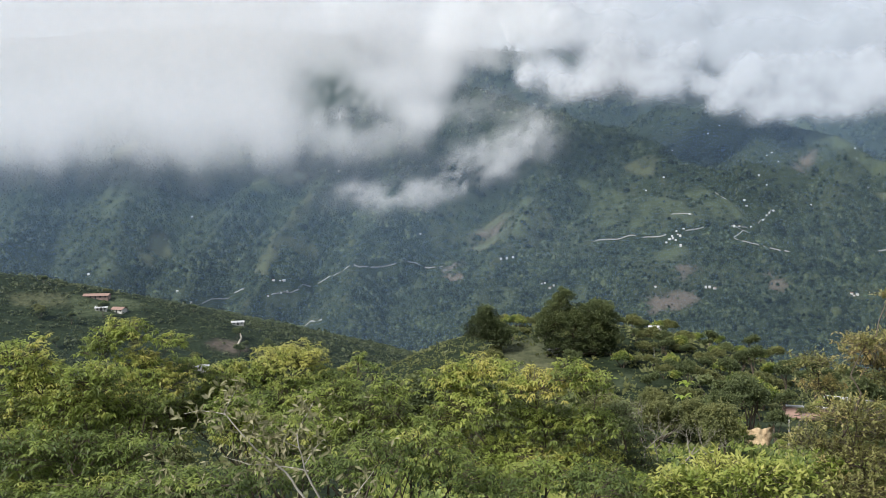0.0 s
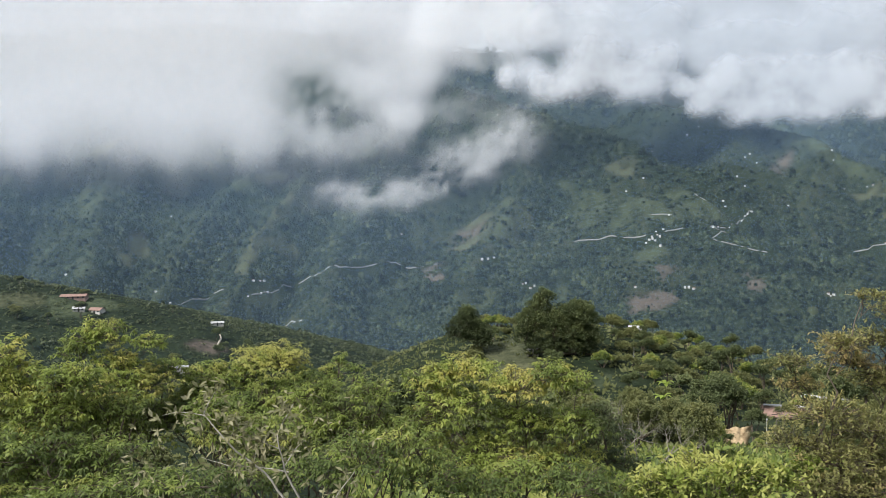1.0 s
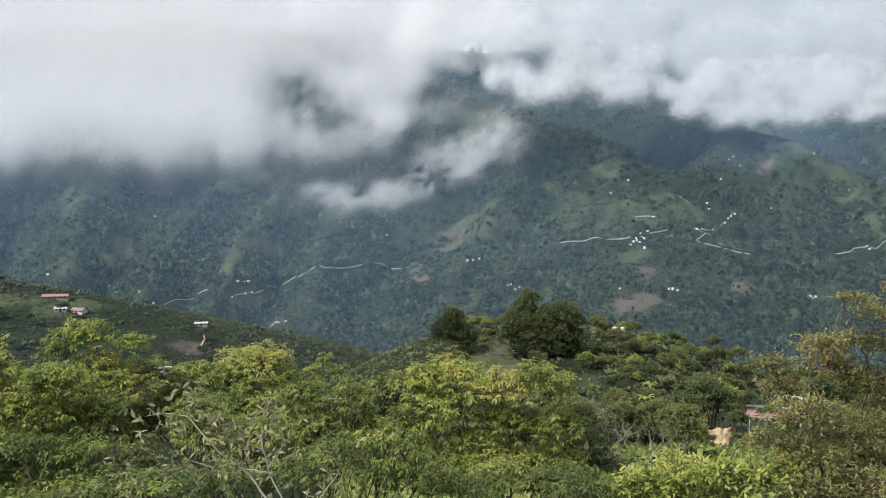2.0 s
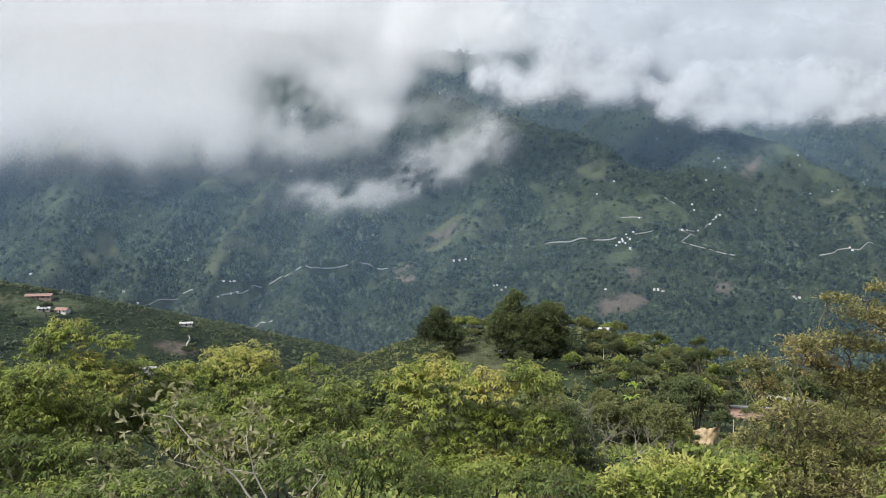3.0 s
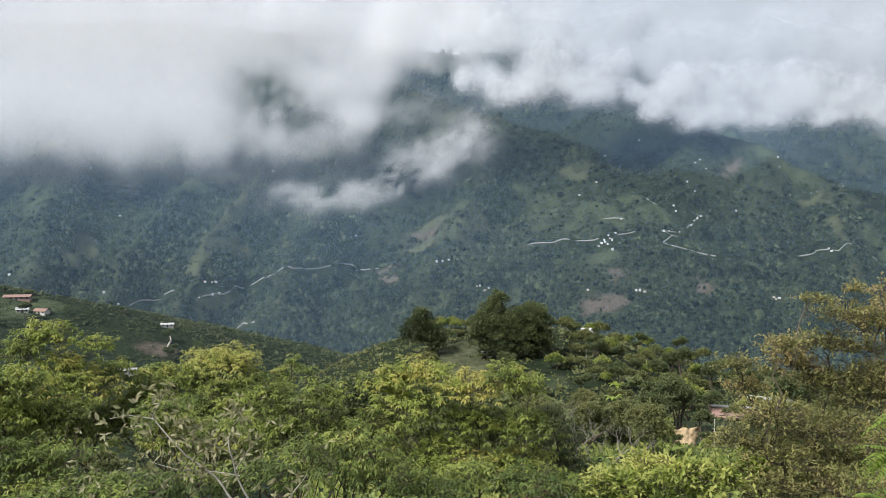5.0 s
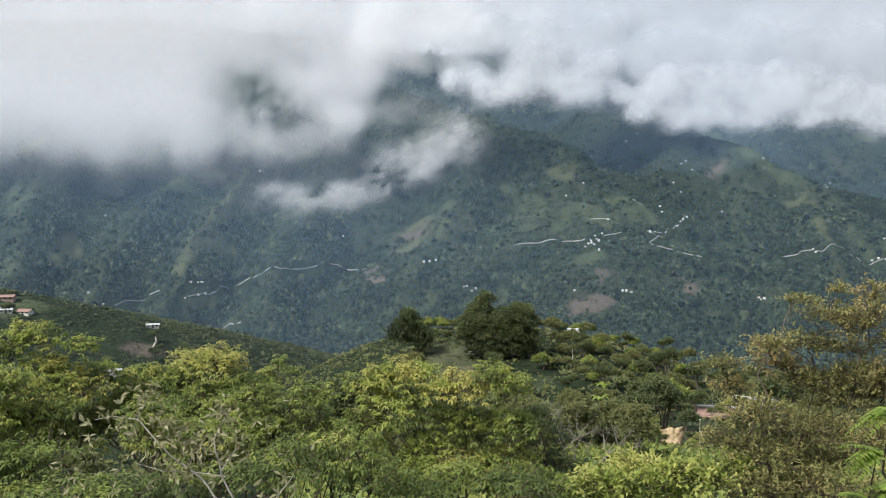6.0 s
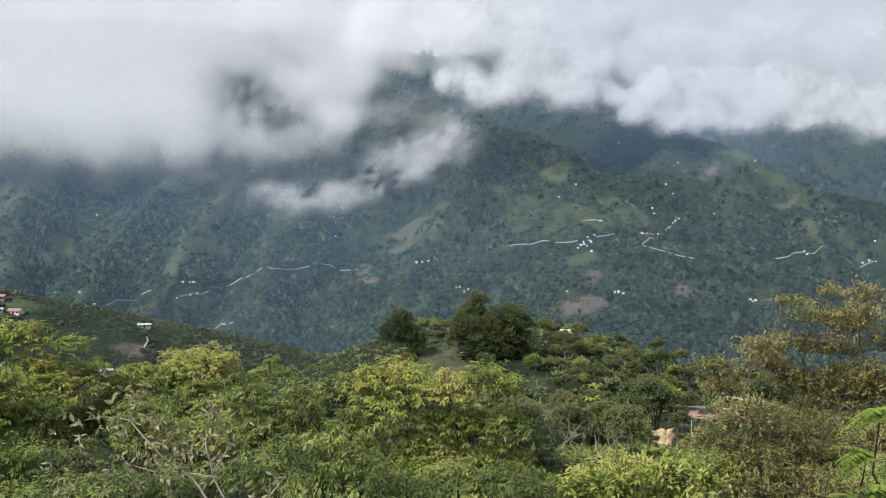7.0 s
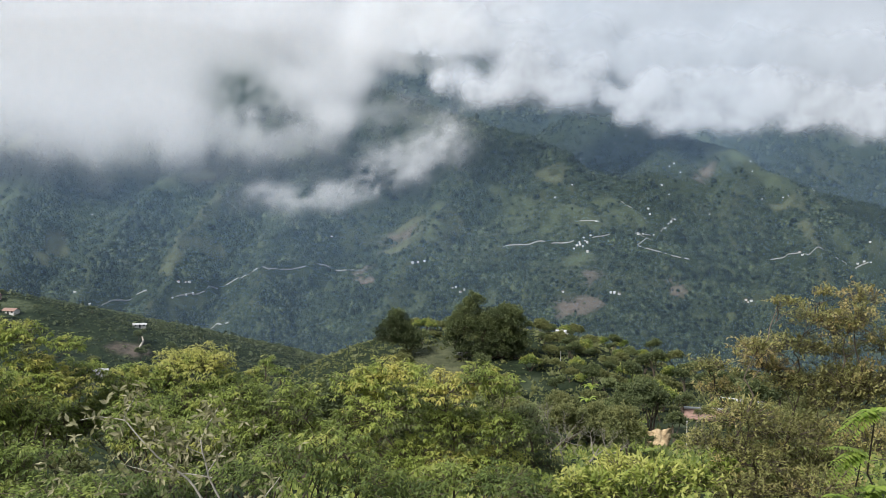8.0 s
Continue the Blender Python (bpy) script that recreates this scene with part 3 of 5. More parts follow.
def cumulus_density(x, z, seed):
    base = curve_at(x, (-400, 700), (20, 560), (62, 430), (110, 360), (200, 350), (300, 325), (380, 327), (480, 315), (560, 312), (690, 280), (760, 272), (830, 240), (900, 262), (935, 280), (970, 250), (1070, 262), (1120, 270), (1250, 262), (1350, 272), (1700, 272), (2600, 280))
    wob = 70 * (1 - np.abs(2 * fbm(x / 95, z / 95, 4, seed) - 1)) - 45
    d = 0.95 * step(-0.25, 1.0, (z - base + wob) / 62)
    d = d * (1 - 0.95 * blob(x, z, 215, 455, 70, 34, -0.4) - 0.9 * blob(x, z, 60, 450, 70, 45) - 0.9 * blob(x, z, 660, 395, 48, 22, -0.3) - 0.8 * blob(x, z, 1290, 300, 90, 16))
    d = d - 0.5 * blob(x, z, 930, 350, 60, 24)
    d = d * (1 - step(760, 900, z + 90 * (fbm(x / 150, z / 150, 3, seed + 4) - 0.5)))
    return d


def wisp_density(x, z, seed):
    wx = x + 80 * (fbm(x / 110, z / 110, 4, 53) - 0.5)
    wz = z + 70 * (fbm(x / 110, z / 110, 4, 59) - 0.5)
    torn = np.clip(3.4 * fbm(x / 60, z / 42, 6, 51, 0.7) - 0.95, 0, 1.5)
    d = 0.42 * blob(wx, wz, -12, 116, 92, 36, 0.22) + 0.26 * blob(wx, wz, 75, 165, 70, 34, 0.75)
    d = d + 0.34 * blob(wx, wz, -205, 27, 100, 24, 0.18) + 0.20 * blob(wx, wz, -318, 30, 55, 22, 0.1)
    d = d + 0.13 * blob(wx, wz, -120, 62, 90, 26, 0.45) + 0.10 * blob(wx, wz, -120, 205, 160, 30, 0.1)
    return 0.22 * (1 - np.exp(-3.4 * d * torn))


def billow_sheet(name, parent, mat, y, x_range, z_range, cell, puffs, thick, seed, cap=1.0):
    """A fold of a cumulus: round billows that melt into one another, with frayed rims. puffs: x, z, radius, flatness."""
    nx, nz = int((x_range[1] - x_range[0]) / cell), int((z_range[1] - z_range[0]) / cell)
    x, z = np.meshgrid(np.linspace(*x_range, nx), np.linspace(*z_range, nz), indexing="ij")
    wx = x + 58 * (fbm(x / 75, z / 75, 6, seed, 0.62) - 0.5)
    wz = z + 58 * (fbm(x / 75, z / 75, 6, seed + 9, 0.62) - 0.5)
    rise, clear = np.zeros(x.shape), np.ones(x.shape)
    for px, pz, r, flat in puffs:
        d = np.hypot((wx - px) / r, (wz - pz) / (r * flat))
        rise += np.exp(np.sqrt(np.clip(1.15 - d * d, 0, None)) * r * 0.09 / 3) - 1
        clear *= 1 - thick * step(1.2, 0.3, d)
    rise = 3 * np.log1p(rise)
    me_q = np.arange(nx * nz).reshape(nx, nz)
    q = np.stack([me_q[:-1, :-1], me_q[1:, :-1], me_q[1:, 1:], me_q[:-1, 1:]], -1).reshape(-1, 4)
    me = mesh_of(name, np.stack([x, y - rise, z], -1).reshape(-1, 3), q, True)
    float_values(me, "thickness", (1 - clear if cap == 1 else cap * (1 - np.exp((clear - 1) / cap))).ravel())
    return part(name, me, mat, parent)


stratus = tagged(new("stratus_cloud"), "soft grey-white stratus cloud bank lying on the mountain", "cloud")
stratus.location = (0, 2150, 410)
for k in range(9):
    cloud_sheet("cloud_fold", stratus, M_STRATUS, -70 + 6 * k, (-1800, 430), (-420, 200), 15,
                     lambda x, z, s: stratus_density(x * 0.977, (z + 410) * 0.977, s) * (1 - step(40, 400, x)), 400, 6, 11 + k * 7)
S_K = 2010 / 1439
swirls = [(px * S_K, up * S_K - 410, r * S_K, 0.85) for px, up, r in (
    (-130, 245, 70), (-190, 315, 62), (-60, 300, 60), (-130, 165, 40), (-90, 275, 45), (20, 330, 60), (-40, 355, 70), (-75, 245, 38), (-30, 275, 40), (-45, 290, 50), (10, 305, 45), (60, 325, 55), (-100, 222, 34), (-240, 350, 70))]
for k in range(3):
    billow_sheet("cloud_fold", stratus, M_WISP, -92 + 4 * k, (-620, 360), (-290, 220), 9, swirls, 0.3, 61 + 3 * k, 0.22)
veil = [(px * S_K, up * S_K - 410, r * S_K, 0.8) for px, up, r in ((-25, 272, 42), (32, 296, 52), (70, 280, 44), (-60, 312, 60), (48, 250, 26), (5, 250, 22), (100, 300, 50))]
for k in range(3):
    billow_sheet("cloud_fold", stratus, M_WISP, -150 + 5 * k, (-260, 330), (-160, 120), 9, veil, 0.3, 67 + 5 * k, 0.2)
cumulus = tagged(new("cumulus_cloud"), "bright puffy white cumulus clouds round the summit", "cloud")
cumulus.location = (0, 2560, 400)
cloud_sheet("cloud_fold", cumulus, M_CUMULUS_SHADED, 12, (-500, 2300), (-420, 420), 12,
            lambda x, z, s: cumulus_density(x, z + 400, s), 300, 8, 31)
C_K = 2480 / 1439
# billows as across, up, radius and flatness, in steps of the cloud's own scale
LOW_BILLOWS = [(216, 252, 58, 1), (318, 242, 46, 1), (440, 226, 30, 1), (650, 224, 40, 1), (176, 218, 36, 0.9), (262, 216, 42, 0.9), (118, 212, 32, 0.8), (58, 226, 24, 1), (148, 203, 28, 0.7), (306, 202, 32, 0.8), (366, 204, 28, 0.8), (416, 190, 44, 0.9), (436, 218, 40, 1), (466, 164, 36, 0.8), (496, 160, 32, 0.8), (396, 174, 28, 0.7)]
LOW_BILLOWS += [(526, 176, 36, 0.8), (566, 164, 32, 0.7), (616, 178, 44, 0.9), (606, 216, 46, 1), (656, 198, 46, 1), (596, 156, 24, 0.7), (716, 162, 46, 0.35), (696, 206, 56, 0.9), (766, 196, 56, 0.8), (826, 176, 56, 0.8), (886, 186, 66, 0.8), (556, 216, 52, 0.9), (496, 216, 50, 0.9)]
HIGH_BILLOWS = [(216, 250, 62, 1), (104, 236, 32, 0.9), (326, 240, 50, 1), (376, 266, 52, 0.9), (276, 276, 50, 0.9), (160, 304, 34, 0.8), (216, 304, 60, 0.9)]
HIGH_BILLOWS += [(436, 270, 66, 0.9), (516, 270, 72, 0.9), (616, 280, 76, 0.9), (716, 280, 76, 0.9), (816, 270, 84, 0.9), (330, 310, 70, 0.9), (120, 320, 60, 0.9), (920, 270, 90, 0.9)]
for k, (yy, rows, thick) in enumerate(((-44, LOW_BILLOWS, 0.7), (-26, LOW_BILLOWS, 0.6), (-8, HIGH_BILLOWS, 0.75))):
    billow_sheet("cloud_fold", cumulus, M_CUMULUS_SHADED if k == 2 else M_CUMULUS, yy, (-120, 1850), (-400, 420), 12,
                 [(px * C_K, up * C_K - 400, r * 1.1 * C_K, flat) for px, up, r, flat in rows], thick, 81 + 4 * k)
wisp = tagged(new("cloud_wisp"), "thin torn wisp of white cloud drifting before the slope", "cloud")
wisp.location = (0, 1720, 72)
for k in range(4):
    cloud_sheet("cloud_fold", wisp, M_WISP, -24 + 6 * k, (-1150, 1000), (-200, 300), 10,
                lambda x, z, s: wisp_density(x * 1.09, (z + 72) * 1.09, s), 160, 9, 51 + k * 3)
# Blue sheets paint the air's haze; thicker upper left brightens, thinner below darkens.
haze = tagged(new("valley_haze"), "thin blue sheets standing in for the valley's air haze", "mist")
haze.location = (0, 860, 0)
cloud_sheet("haze_sheet", haze, M_HAZE, 0, (-1500, 1500), (-240, 760), 40,
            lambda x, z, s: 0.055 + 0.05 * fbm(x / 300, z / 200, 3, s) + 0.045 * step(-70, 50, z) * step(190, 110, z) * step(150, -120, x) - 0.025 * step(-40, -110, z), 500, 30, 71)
# A faint sheet added to lift the dark of the nearer hill.
cloud_sheet("haze_sheet", haze, M_HAZE, -530, (-600, 60), (-140, 30), 30,
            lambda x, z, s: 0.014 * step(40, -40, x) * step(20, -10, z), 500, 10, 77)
side_haze = tagged(new("valley_haze"), "thin blue haze sheet added behind the central crest", "mist")
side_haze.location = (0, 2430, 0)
cloud_sheet("haze_sheet", side_haze, M_HAZE, 0, (250, 1500), (-40, 620), 40,
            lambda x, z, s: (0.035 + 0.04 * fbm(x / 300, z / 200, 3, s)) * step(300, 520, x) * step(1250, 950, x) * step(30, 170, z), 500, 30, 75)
far_haze = tagged(new("mountain_haze"), "blue haze sheet before the farthest mountainside", "mist")
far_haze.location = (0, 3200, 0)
cloud_sheet("haze_sheet", far_haze, M_HAZE, 0, (-1200, 2400), (0, 900), 60,
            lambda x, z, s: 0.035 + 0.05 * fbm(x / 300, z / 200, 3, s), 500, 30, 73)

# ---- trees and bushes ----


def unit(v):
    return v / np.maximum(np.linalg.norm(v, axis=-1, keepdims=True), 1e-9)


def leaflets(base, way, up, length, width, droop):
    """Small far leaf clumps of two faces, bent along the middle."""
    way = unit(way)
    side = unit(np.cross(way, up))
    nrm = np.cross(side, way)
    L, W = length[:, None], width[:, None]
    v = np.stack([base, base + way * L * 0.5 + side * W * 0.5 + nrm * L * droop, base + way * L, base + way * L * 0.5 - side * W * 0.5 + nrm * L * droop], 1)
    f = np.array([(0, 2, 1), (0, 3, 2)])
    return v.reshape(-1, 3), (f[None] + (np.arange(len(base)) * 4)[:, None, None]).reshape(-1, 3)


def blades(base, way, up, length, width, fold=0.25, droop=0.2):
    """Leaf blades of four faces, folded along the midrib: bases, directions, upward sides, sizes."""
    way = unit(way)
    side = unit(np.cross(way, up))
    nrm = np.cross(side, way)
    L, W = length[:, None], width[:, None]
    mid = base + way * L * 0.45 - nrm * W * fold
    tip = base + way * L - nrm * L * droop
    left = base + way * L * 0.42 + side * W * 0.5
    right = base + way * L * 0.42 - side * W * 0.5
    v = np.stack([base, left, mid, right, tip], 1)
    f = np.array([(0, 2, 1), (0, 3, 2), (1, 2, 4), (2, 3, 4)])
    n = len(base)
    return v.reshape(-1, 3), (f[None] + (np.arange(n) * 5)[:, None, None]).reshape(-1, 3)


def tubes(paths, sides=5):
    """Tapered round limbs: each path is a list of (point, radius)."""
    verts, faces, at = [], [], 0
    for path in paths:
        pts, rad = np.array([p for p, _ in path], float), np.array([r for _, r in path])
        tang = unit(np.gradient(pts, axis=0))
        ref = np.where(np.abs(tang[:, 2:3]) > 0.9, np.array([[1.0, 0, 0]]), np.array([[0, 0, 1.0]]))
        u = unit(np.cross(tang, ref))
        w = np.cross(tang, u)
        ang = np.arange(sides) * 2 * math.pi / sides
        ring = pts[:, None] + rad[:, None, None] * (np.cos(ang)[None, :, None] * u[:, None] + np.sin(ang)[None, :, None] * w[:, None])
        verts.append(ring.reshape(-1, 3))
        n = len(path)
        i, j = np.meshgrid(np.arange(n - 1), np.arange(sides), indexing="ij")
        k = (j + 1) % sides
        faces.append(at + np.stack([i * sides + j, i * sides + k, (i + 1) * sides + k, (i + 1) * sides + j], -1).reshape(-1, 4))
        at += n * sides
    return np.concatenate(verts), np.concatenate(faces)


def limb(a, b, r0, r1, rng, sag=0.0, bends=4, wild=0.06):
    a, b = np.array(a, float), np.array(b, float)
    far = np.linalg.norm(b - a)
    out = []
    for k in range(bends + 1):
        t = k / bends
        p = a + (b - a) * t
        if 0 < k < bends:
            p = p + rng.normal(0, wild * far, 3)
        p[2] -= sag * far * math.sin(math.pi * t)
        out.append((p, r0 + (r1 - r0) * t))
    return out


def leaf_sprays(tips, outward, rng, style, size, leaf_tone):
    """The leaves at twig ends. style: rosette (drooping bunch), pinnate (feathered frond) or simple (blades along the twig)."""
    n = len(tips)
    if style == "rosette":
        k = 7
        ang = (np.arange(k) * 2 * math.pi / k)[None] + rng.uniform(0, 6.3, (n, 1)) + rng.normal(0, 0.25, (n, k))
        lift = rng.normal(-0.6, 0.42, (n, k))
        way = np.stack([np.cos(ang), np.sin(ang), lift], -1) + 0.55 * outward[:, None]
        base = tips[:, None] + way * 0.12 * size
        length = size * rng.uniform(0.7, 1.25, (n, k))
        width = length * rng.uniform(0.27, 0.38, (n, k))
        droop = 0.3
    elif style == "pinnate":
        k = 14
        stem = unit(outward + rng.normal(0, 0.35, (n, 3)) + np.array([0, 0, 0.1]))
        side = unit(np.cross(stem, np.array([[0, 0, 1.0]])))
        t = np.repeat(np.linspace(0.15, 1.0, k // 2), 2)
        sg = np.tile([1.0, -1.0], k // 2)
        base = tips[:, None] + stem[:, None] * (t * size * 2.2)[None, :, None] - np.array([0, 0, 1.0]) * (t ** 2 * size * 0.6)[None, :, None]
        way = side[:, None] * sg[None, :, None] + stem[:, None] * 0.45 + rng.normal(0, 0.12, (n, k, 3))
        length = size * 0.75 * (1.1 - 0.5 * np.abs(t - 0.45))[None] * rng.uniform(0.8, 1.15, (n, k))
        width = length * 0.34
        droop = 0.18
    elif style == "clump":
        k = 3
        way = rng.normal(0, 0.7, (n, k, 3)) + outward[:, None] * 0.7
        base = tips[:, None] - way * size * 0.4 + rng.normal(0, 0.35 * size, (n, k, 3))
        length = size * rng.uniform(0.7, 1.4, (n, k))
        width = length * rng.uniform(0.55, 0.8, (n, k))
        droop = 0.25
    else:
        k = 6
        stem = unit(outward + rng.normal(0, 0.5, (n, 3)))
        t = np.linspace(0, 1, k)
        base = tips[:, None] + stem[:, None] * ((t - 0.6) * size * 1.6)[None, :, None]
        way = rng.normal(0, 0.8, (n, k, 3)) + stem[:, None] * 0.6
        length = size * rng.uniform(0.7, 1.3, (n, k))
        width = length * rng.uniform(0.36, 0.5, (n, k))
        droop = 0.12
    up = np.tile(np.array([0.0, 0.0, 1.0]), (n * k, 1)) + rng.normal(0, 0.25, (n * k, 3))
    if style == "clump":
        v, f = leaflets(base.reshape(-1, 3), way.reshape(-1, 3), up, length.ravel(), width.ravel(), droop)
        return v, f, np.repeat(np.repeat(leaf_tone, k), 4)
    v, f = blades(base.reshape(-1, 3), way.reshape(-1, 3), up, length.ravel(), width.ravel(), 0.22, droop)
    return v, f, np.repeat(np.repeat(leaf_tone, k), 5)


def tree(name, label, category, seed, lumps, sprays, style, leaf, mat_leaf, mat_bark=None, stems=1, stem_r=0.05, twig_r=0.006, inner=0.35, young=0.5, twigs=True, twiggy=0.6, coarse=False, group=""):
    """A tree or bush. lumps: the rounded masses of its crown as (x, y, z, radius across, radius up) from its foot; sprays: leaf bunches on each square metre of crown."""
    rng = np.random.default_rng(seed)
    root = new(name)
    tips, outs, leaf_tones, paths, twig_paths = [], [], [], [], []
    top = max(l[2] + l[4] for l in lumps)
    low = min(l[2] - l[4] for l in lumps)
    feet = [(rng.uniform(-0.12, 0.12) * stems, rng.uniform(-0.12, 0.12) * stems, -0.4) for _ in range(stems)]
    hearts = []
    for q, (cx, cy, cz, rx, rz) in enumerate(sorted(lumps, key=lambda l: l[2] - l[4])):
        mood = rng.normal(0, 0.13)
        drift = rng.uniform(0, 50)
        area = 4 * math.pi * (rx * rx * 2 + rx * rz) / 3
        n = max(6, int(area * sprays))
        d = unit(rng.normal(0, 1, (n, 3)))
        d[:, 2] = np.where(d[:, 2] < -0.35, -d[:, 2], d[:, 2])
        shell = rng.random(n) > inner
        bump = 1 + 0.22 * np.sin(d[:, 0] * 5 + q) * np.sin(d[:, 1] * 6 + 2 * q) + 0.18 * np.sin(d[:, 2] * 7 + d[:, 0] * 4 + q)
        reach = np.where(shell, rng.uniform(0.85, 1.12, n), rng.uniform(0.35, 0.85, n)) * bump
        p = np.array([cx, cy, cz]) + d * reach[:, None] * np.array([rx, rx, rz])
        tips.append(p)
        outs.append(unit(d + np.array([0, 0, 0.2])))
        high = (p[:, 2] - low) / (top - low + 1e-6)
        # Bright young tips on top; the shade below and inside is painted in.
        leaf_tones.append(np.clip(young * (0.15 + 0.95 * high * np.clip(reach, 0, 1.1)) + rng.normal(0, 0.05, n) + mood + 0.9 * (fbm(d[:, 0] * 1.7 + drift, d[:, 2] * 1.7 + d[:, 1], 2, seed) - 0.5), 0, 1))
        heart = np.array([cx, cy, cz - 0.25 * rz])
        r1 = stem_r * (0.35 + 0.65 * rx / max(l[3] for l in lumps))
        below = [h for h in hearts if h[2] < heart[2] - 0.1 * rz]
        if len(hearts) >= stems and below:
            fork = min(below, key=lambda h: np.linalg.norm((h - heart) * np.array([1, 1, 0.6])))
            r1 *= 0.6
            paths.append(limb(fork, heart, r1, r1 * 0.4, rng, wild=0.06, sag=-0.06))
        else:
            foot = feet[q % stems]
            fork = np.array([foot[0] + (cx - foot[0]) * 0.3, foot[1] + (cy - foot[1]) * 0.3, max(0.25, (cz - rz) * 0.55)])
            paths.append(limb(foot, fork, stem_r, r1, rng, wild=0.03)[:-1] + limb(fork, heart, r1, r1 * 0.4, rng, wild=0.05))
        hearts.append(heart)
        for m in range(2 if coarse else 3 + int(rx * 2)):
            e = heart + unit(rng.normal(0, 1, 3) + np.array([0, 0, 0.7])) * np.array([rx, rx, rz]) * 0.8
            paths.append(limb(heart + (fork - heart) * rng.uniform(0, 0.5), e, r1 * 0.4, twig_r, rng, wild=0.06))
        if twigs:
            near = heart + (p - heart) * rng.uniform(0.35, 0.6, (n, 1)) + rng.normal(0, 0.05 * rx, (n, 3))
            twig_paths += [limb(a, b, twig_r, twig_r * 0.5, rng, bends=2, wild=0.05) for a, b, u in zip(near, p, rng.random(n)) if u < twiggy]
    v, f = tubes([p[::2] + p[-1:] for p in paths] if coarse else paths, 4 if coarse else 6)
    part("trunk", mesh_of("trunk", v, f, True), mat_bark or M_BARK, root)
    if twigs:
        v, f = tubes(twig_paths, 3)
        tagged(part("twig_spray", mesh_of("twig_spray", v, f, True), mat_bark or M_BARK, root), kind="stuff")
    v, f, a = leaf_sprays(np.concatenate(tips), np.concatenate(outs), rng, style, leaf, np.concatenate(leaf_tones))
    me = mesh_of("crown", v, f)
    float_values(me, "leaf_tone", a)
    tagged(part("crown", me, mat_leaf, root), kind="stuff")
    return tagged(root, label, category, group)


def planted(ob, x, y, sink=0.0, turn=0.0, size=1.0):
    ob.matrix_basis = pose(x, y, float(height(x, y)) - sink, 0, 0, turn) @ Matrix.Scale(size, 4)
    return ob


def mound(rng, n, wide, tall, base, big=(0.35, 0.6)):
    """Crown masses heaped into a rounded, uneven crown."""
    out = []
    for k in range(n):
        a, r = rng.uniform(0, 6.3), math.sqrt(rng.random()) * wide * 0.75
        s = rng.uniform(*big) * wide
        out.append((r * math.cos(a), r * math.sin(a), base + (tall - base - s * 0.6) * (1 - 0.55 * (r / wide) ** 2) * rng.uniform(0.75, 1.0), s, s * 0.75))
    return out


# the thicket just below the camera
LOOKS = {
    "lime": (M_LEAF_LIME, "rosette", 0.072, 108, "young tree with drooping lime-green leaves and yellow-orange tips", 0.38),
    "green": (M_LEAF_GREEN, "rosette", 0.070, 125, "bushy tree with drooping mid-green leaves", 0.46),
    "grey": (M_LEAF_GREY, "rosette", 0.072, 90, "slender tree with fine grey-green leaves", 0.5),
    "bright": (M_LEAF_BRIGHT, "simple", 0.075, 85, "bright yellow-green bush of broad leaves", 0.55),
    # shade: a low young value puts the thicket's shade into the leaf colour
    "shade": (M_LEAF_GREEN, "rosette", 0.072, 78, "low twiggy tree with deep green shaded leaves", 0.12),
    "rust": (M_LEAF_RUST, "simple", 0.052, 105, "thin twiggy tree with rusty olive feathery leaves", 0.42),
}
sown = 100


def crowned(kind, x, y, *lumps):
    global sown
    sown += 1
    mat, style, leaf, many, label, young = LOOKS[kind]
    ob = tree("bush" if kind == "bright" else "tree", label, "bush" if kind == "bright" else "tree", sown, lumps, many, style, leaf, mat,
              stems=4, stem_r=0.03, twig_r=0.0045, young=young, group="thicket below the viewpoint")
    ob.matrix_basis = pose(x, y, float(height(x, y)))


crowned("lime", -5.68, 12.5,
        (-0.15, -0.24, 5.57, 0.44, 0.26), (-0.41, -0.39, 5.38, 0.3, 0.24), (0.55, -0.06, 5.44, 0.24, 0.16), (0.15, -0.33, 5.14, 0.34, 0.25), (0.36, -0.43, 4.82, 0.55, 0.34),
        (-0.58, -0.06, 4.65, 0.52, 0.33), (0.58, 0.51, 4.85, 0.38, 0.29), (-0.53, 0.38, 4.06, 0.76, 0.45), (0.38, 0.34, 4.02, 0.67, 0.45))
crowned("lime", -5.65, 10.5,
        (0.21, -0.26, 3.89, 0.53, 0.32), (0.69, 0.09, 3.73, 0.44, 0.28), (-0.4, -0.2, 4.16, 0.5, 0.36), (0.41, -0.31, 4.24, 0.44, 0.27), (-0.29, -0.38, 3.47, 0.42, 0.28),
        (-0.71, -0.26, 4.43, 0.5, 0.36), (-1.51, 0.52, 3.43, 0.69, 0.46))
crowned("green", -3.56, 13,
        (0.07, 0.41, 4.97, 0.63, 0.32), (-0.48, 0.39, 4.68, 0.47, 0.32), (0.55, 0.38, 4.59, 0.51, 0.35), (0.17, -0.29, 4.38, 0.71, 0.42), (-1.21, -0.16, 4.28, 0.46, 0.3),
        (0.68, 0.19, 4.19, 0.48, 0.33), (-0.92, 0.31, 4.88, 0.3, 0.18), (-1.1, 0.44, 4.47, 0.51, 0.34))
crowned("lime", -1.91, 11.5,
        (-0.45, 0.47, 4.31, 0.38, 0.25), (0.41, -0.4, 4.52, 0.32, 0.23), (0.01, 0.17, 4.01, 0.57, 0.34), (-0.57, 0.24, 3.79, 0.57, 0.34), (0.59, 0.06, 3.76, 0.5, 0.32))
crowned("green", -2.42, 14,
        (0.05, -0.3, 5.26, 0.12, 0.17), (-0.15, 0.02, 4.91, 0.21, 0.21), (0.31, -0.4, 5.07, 0.14, 0.14))
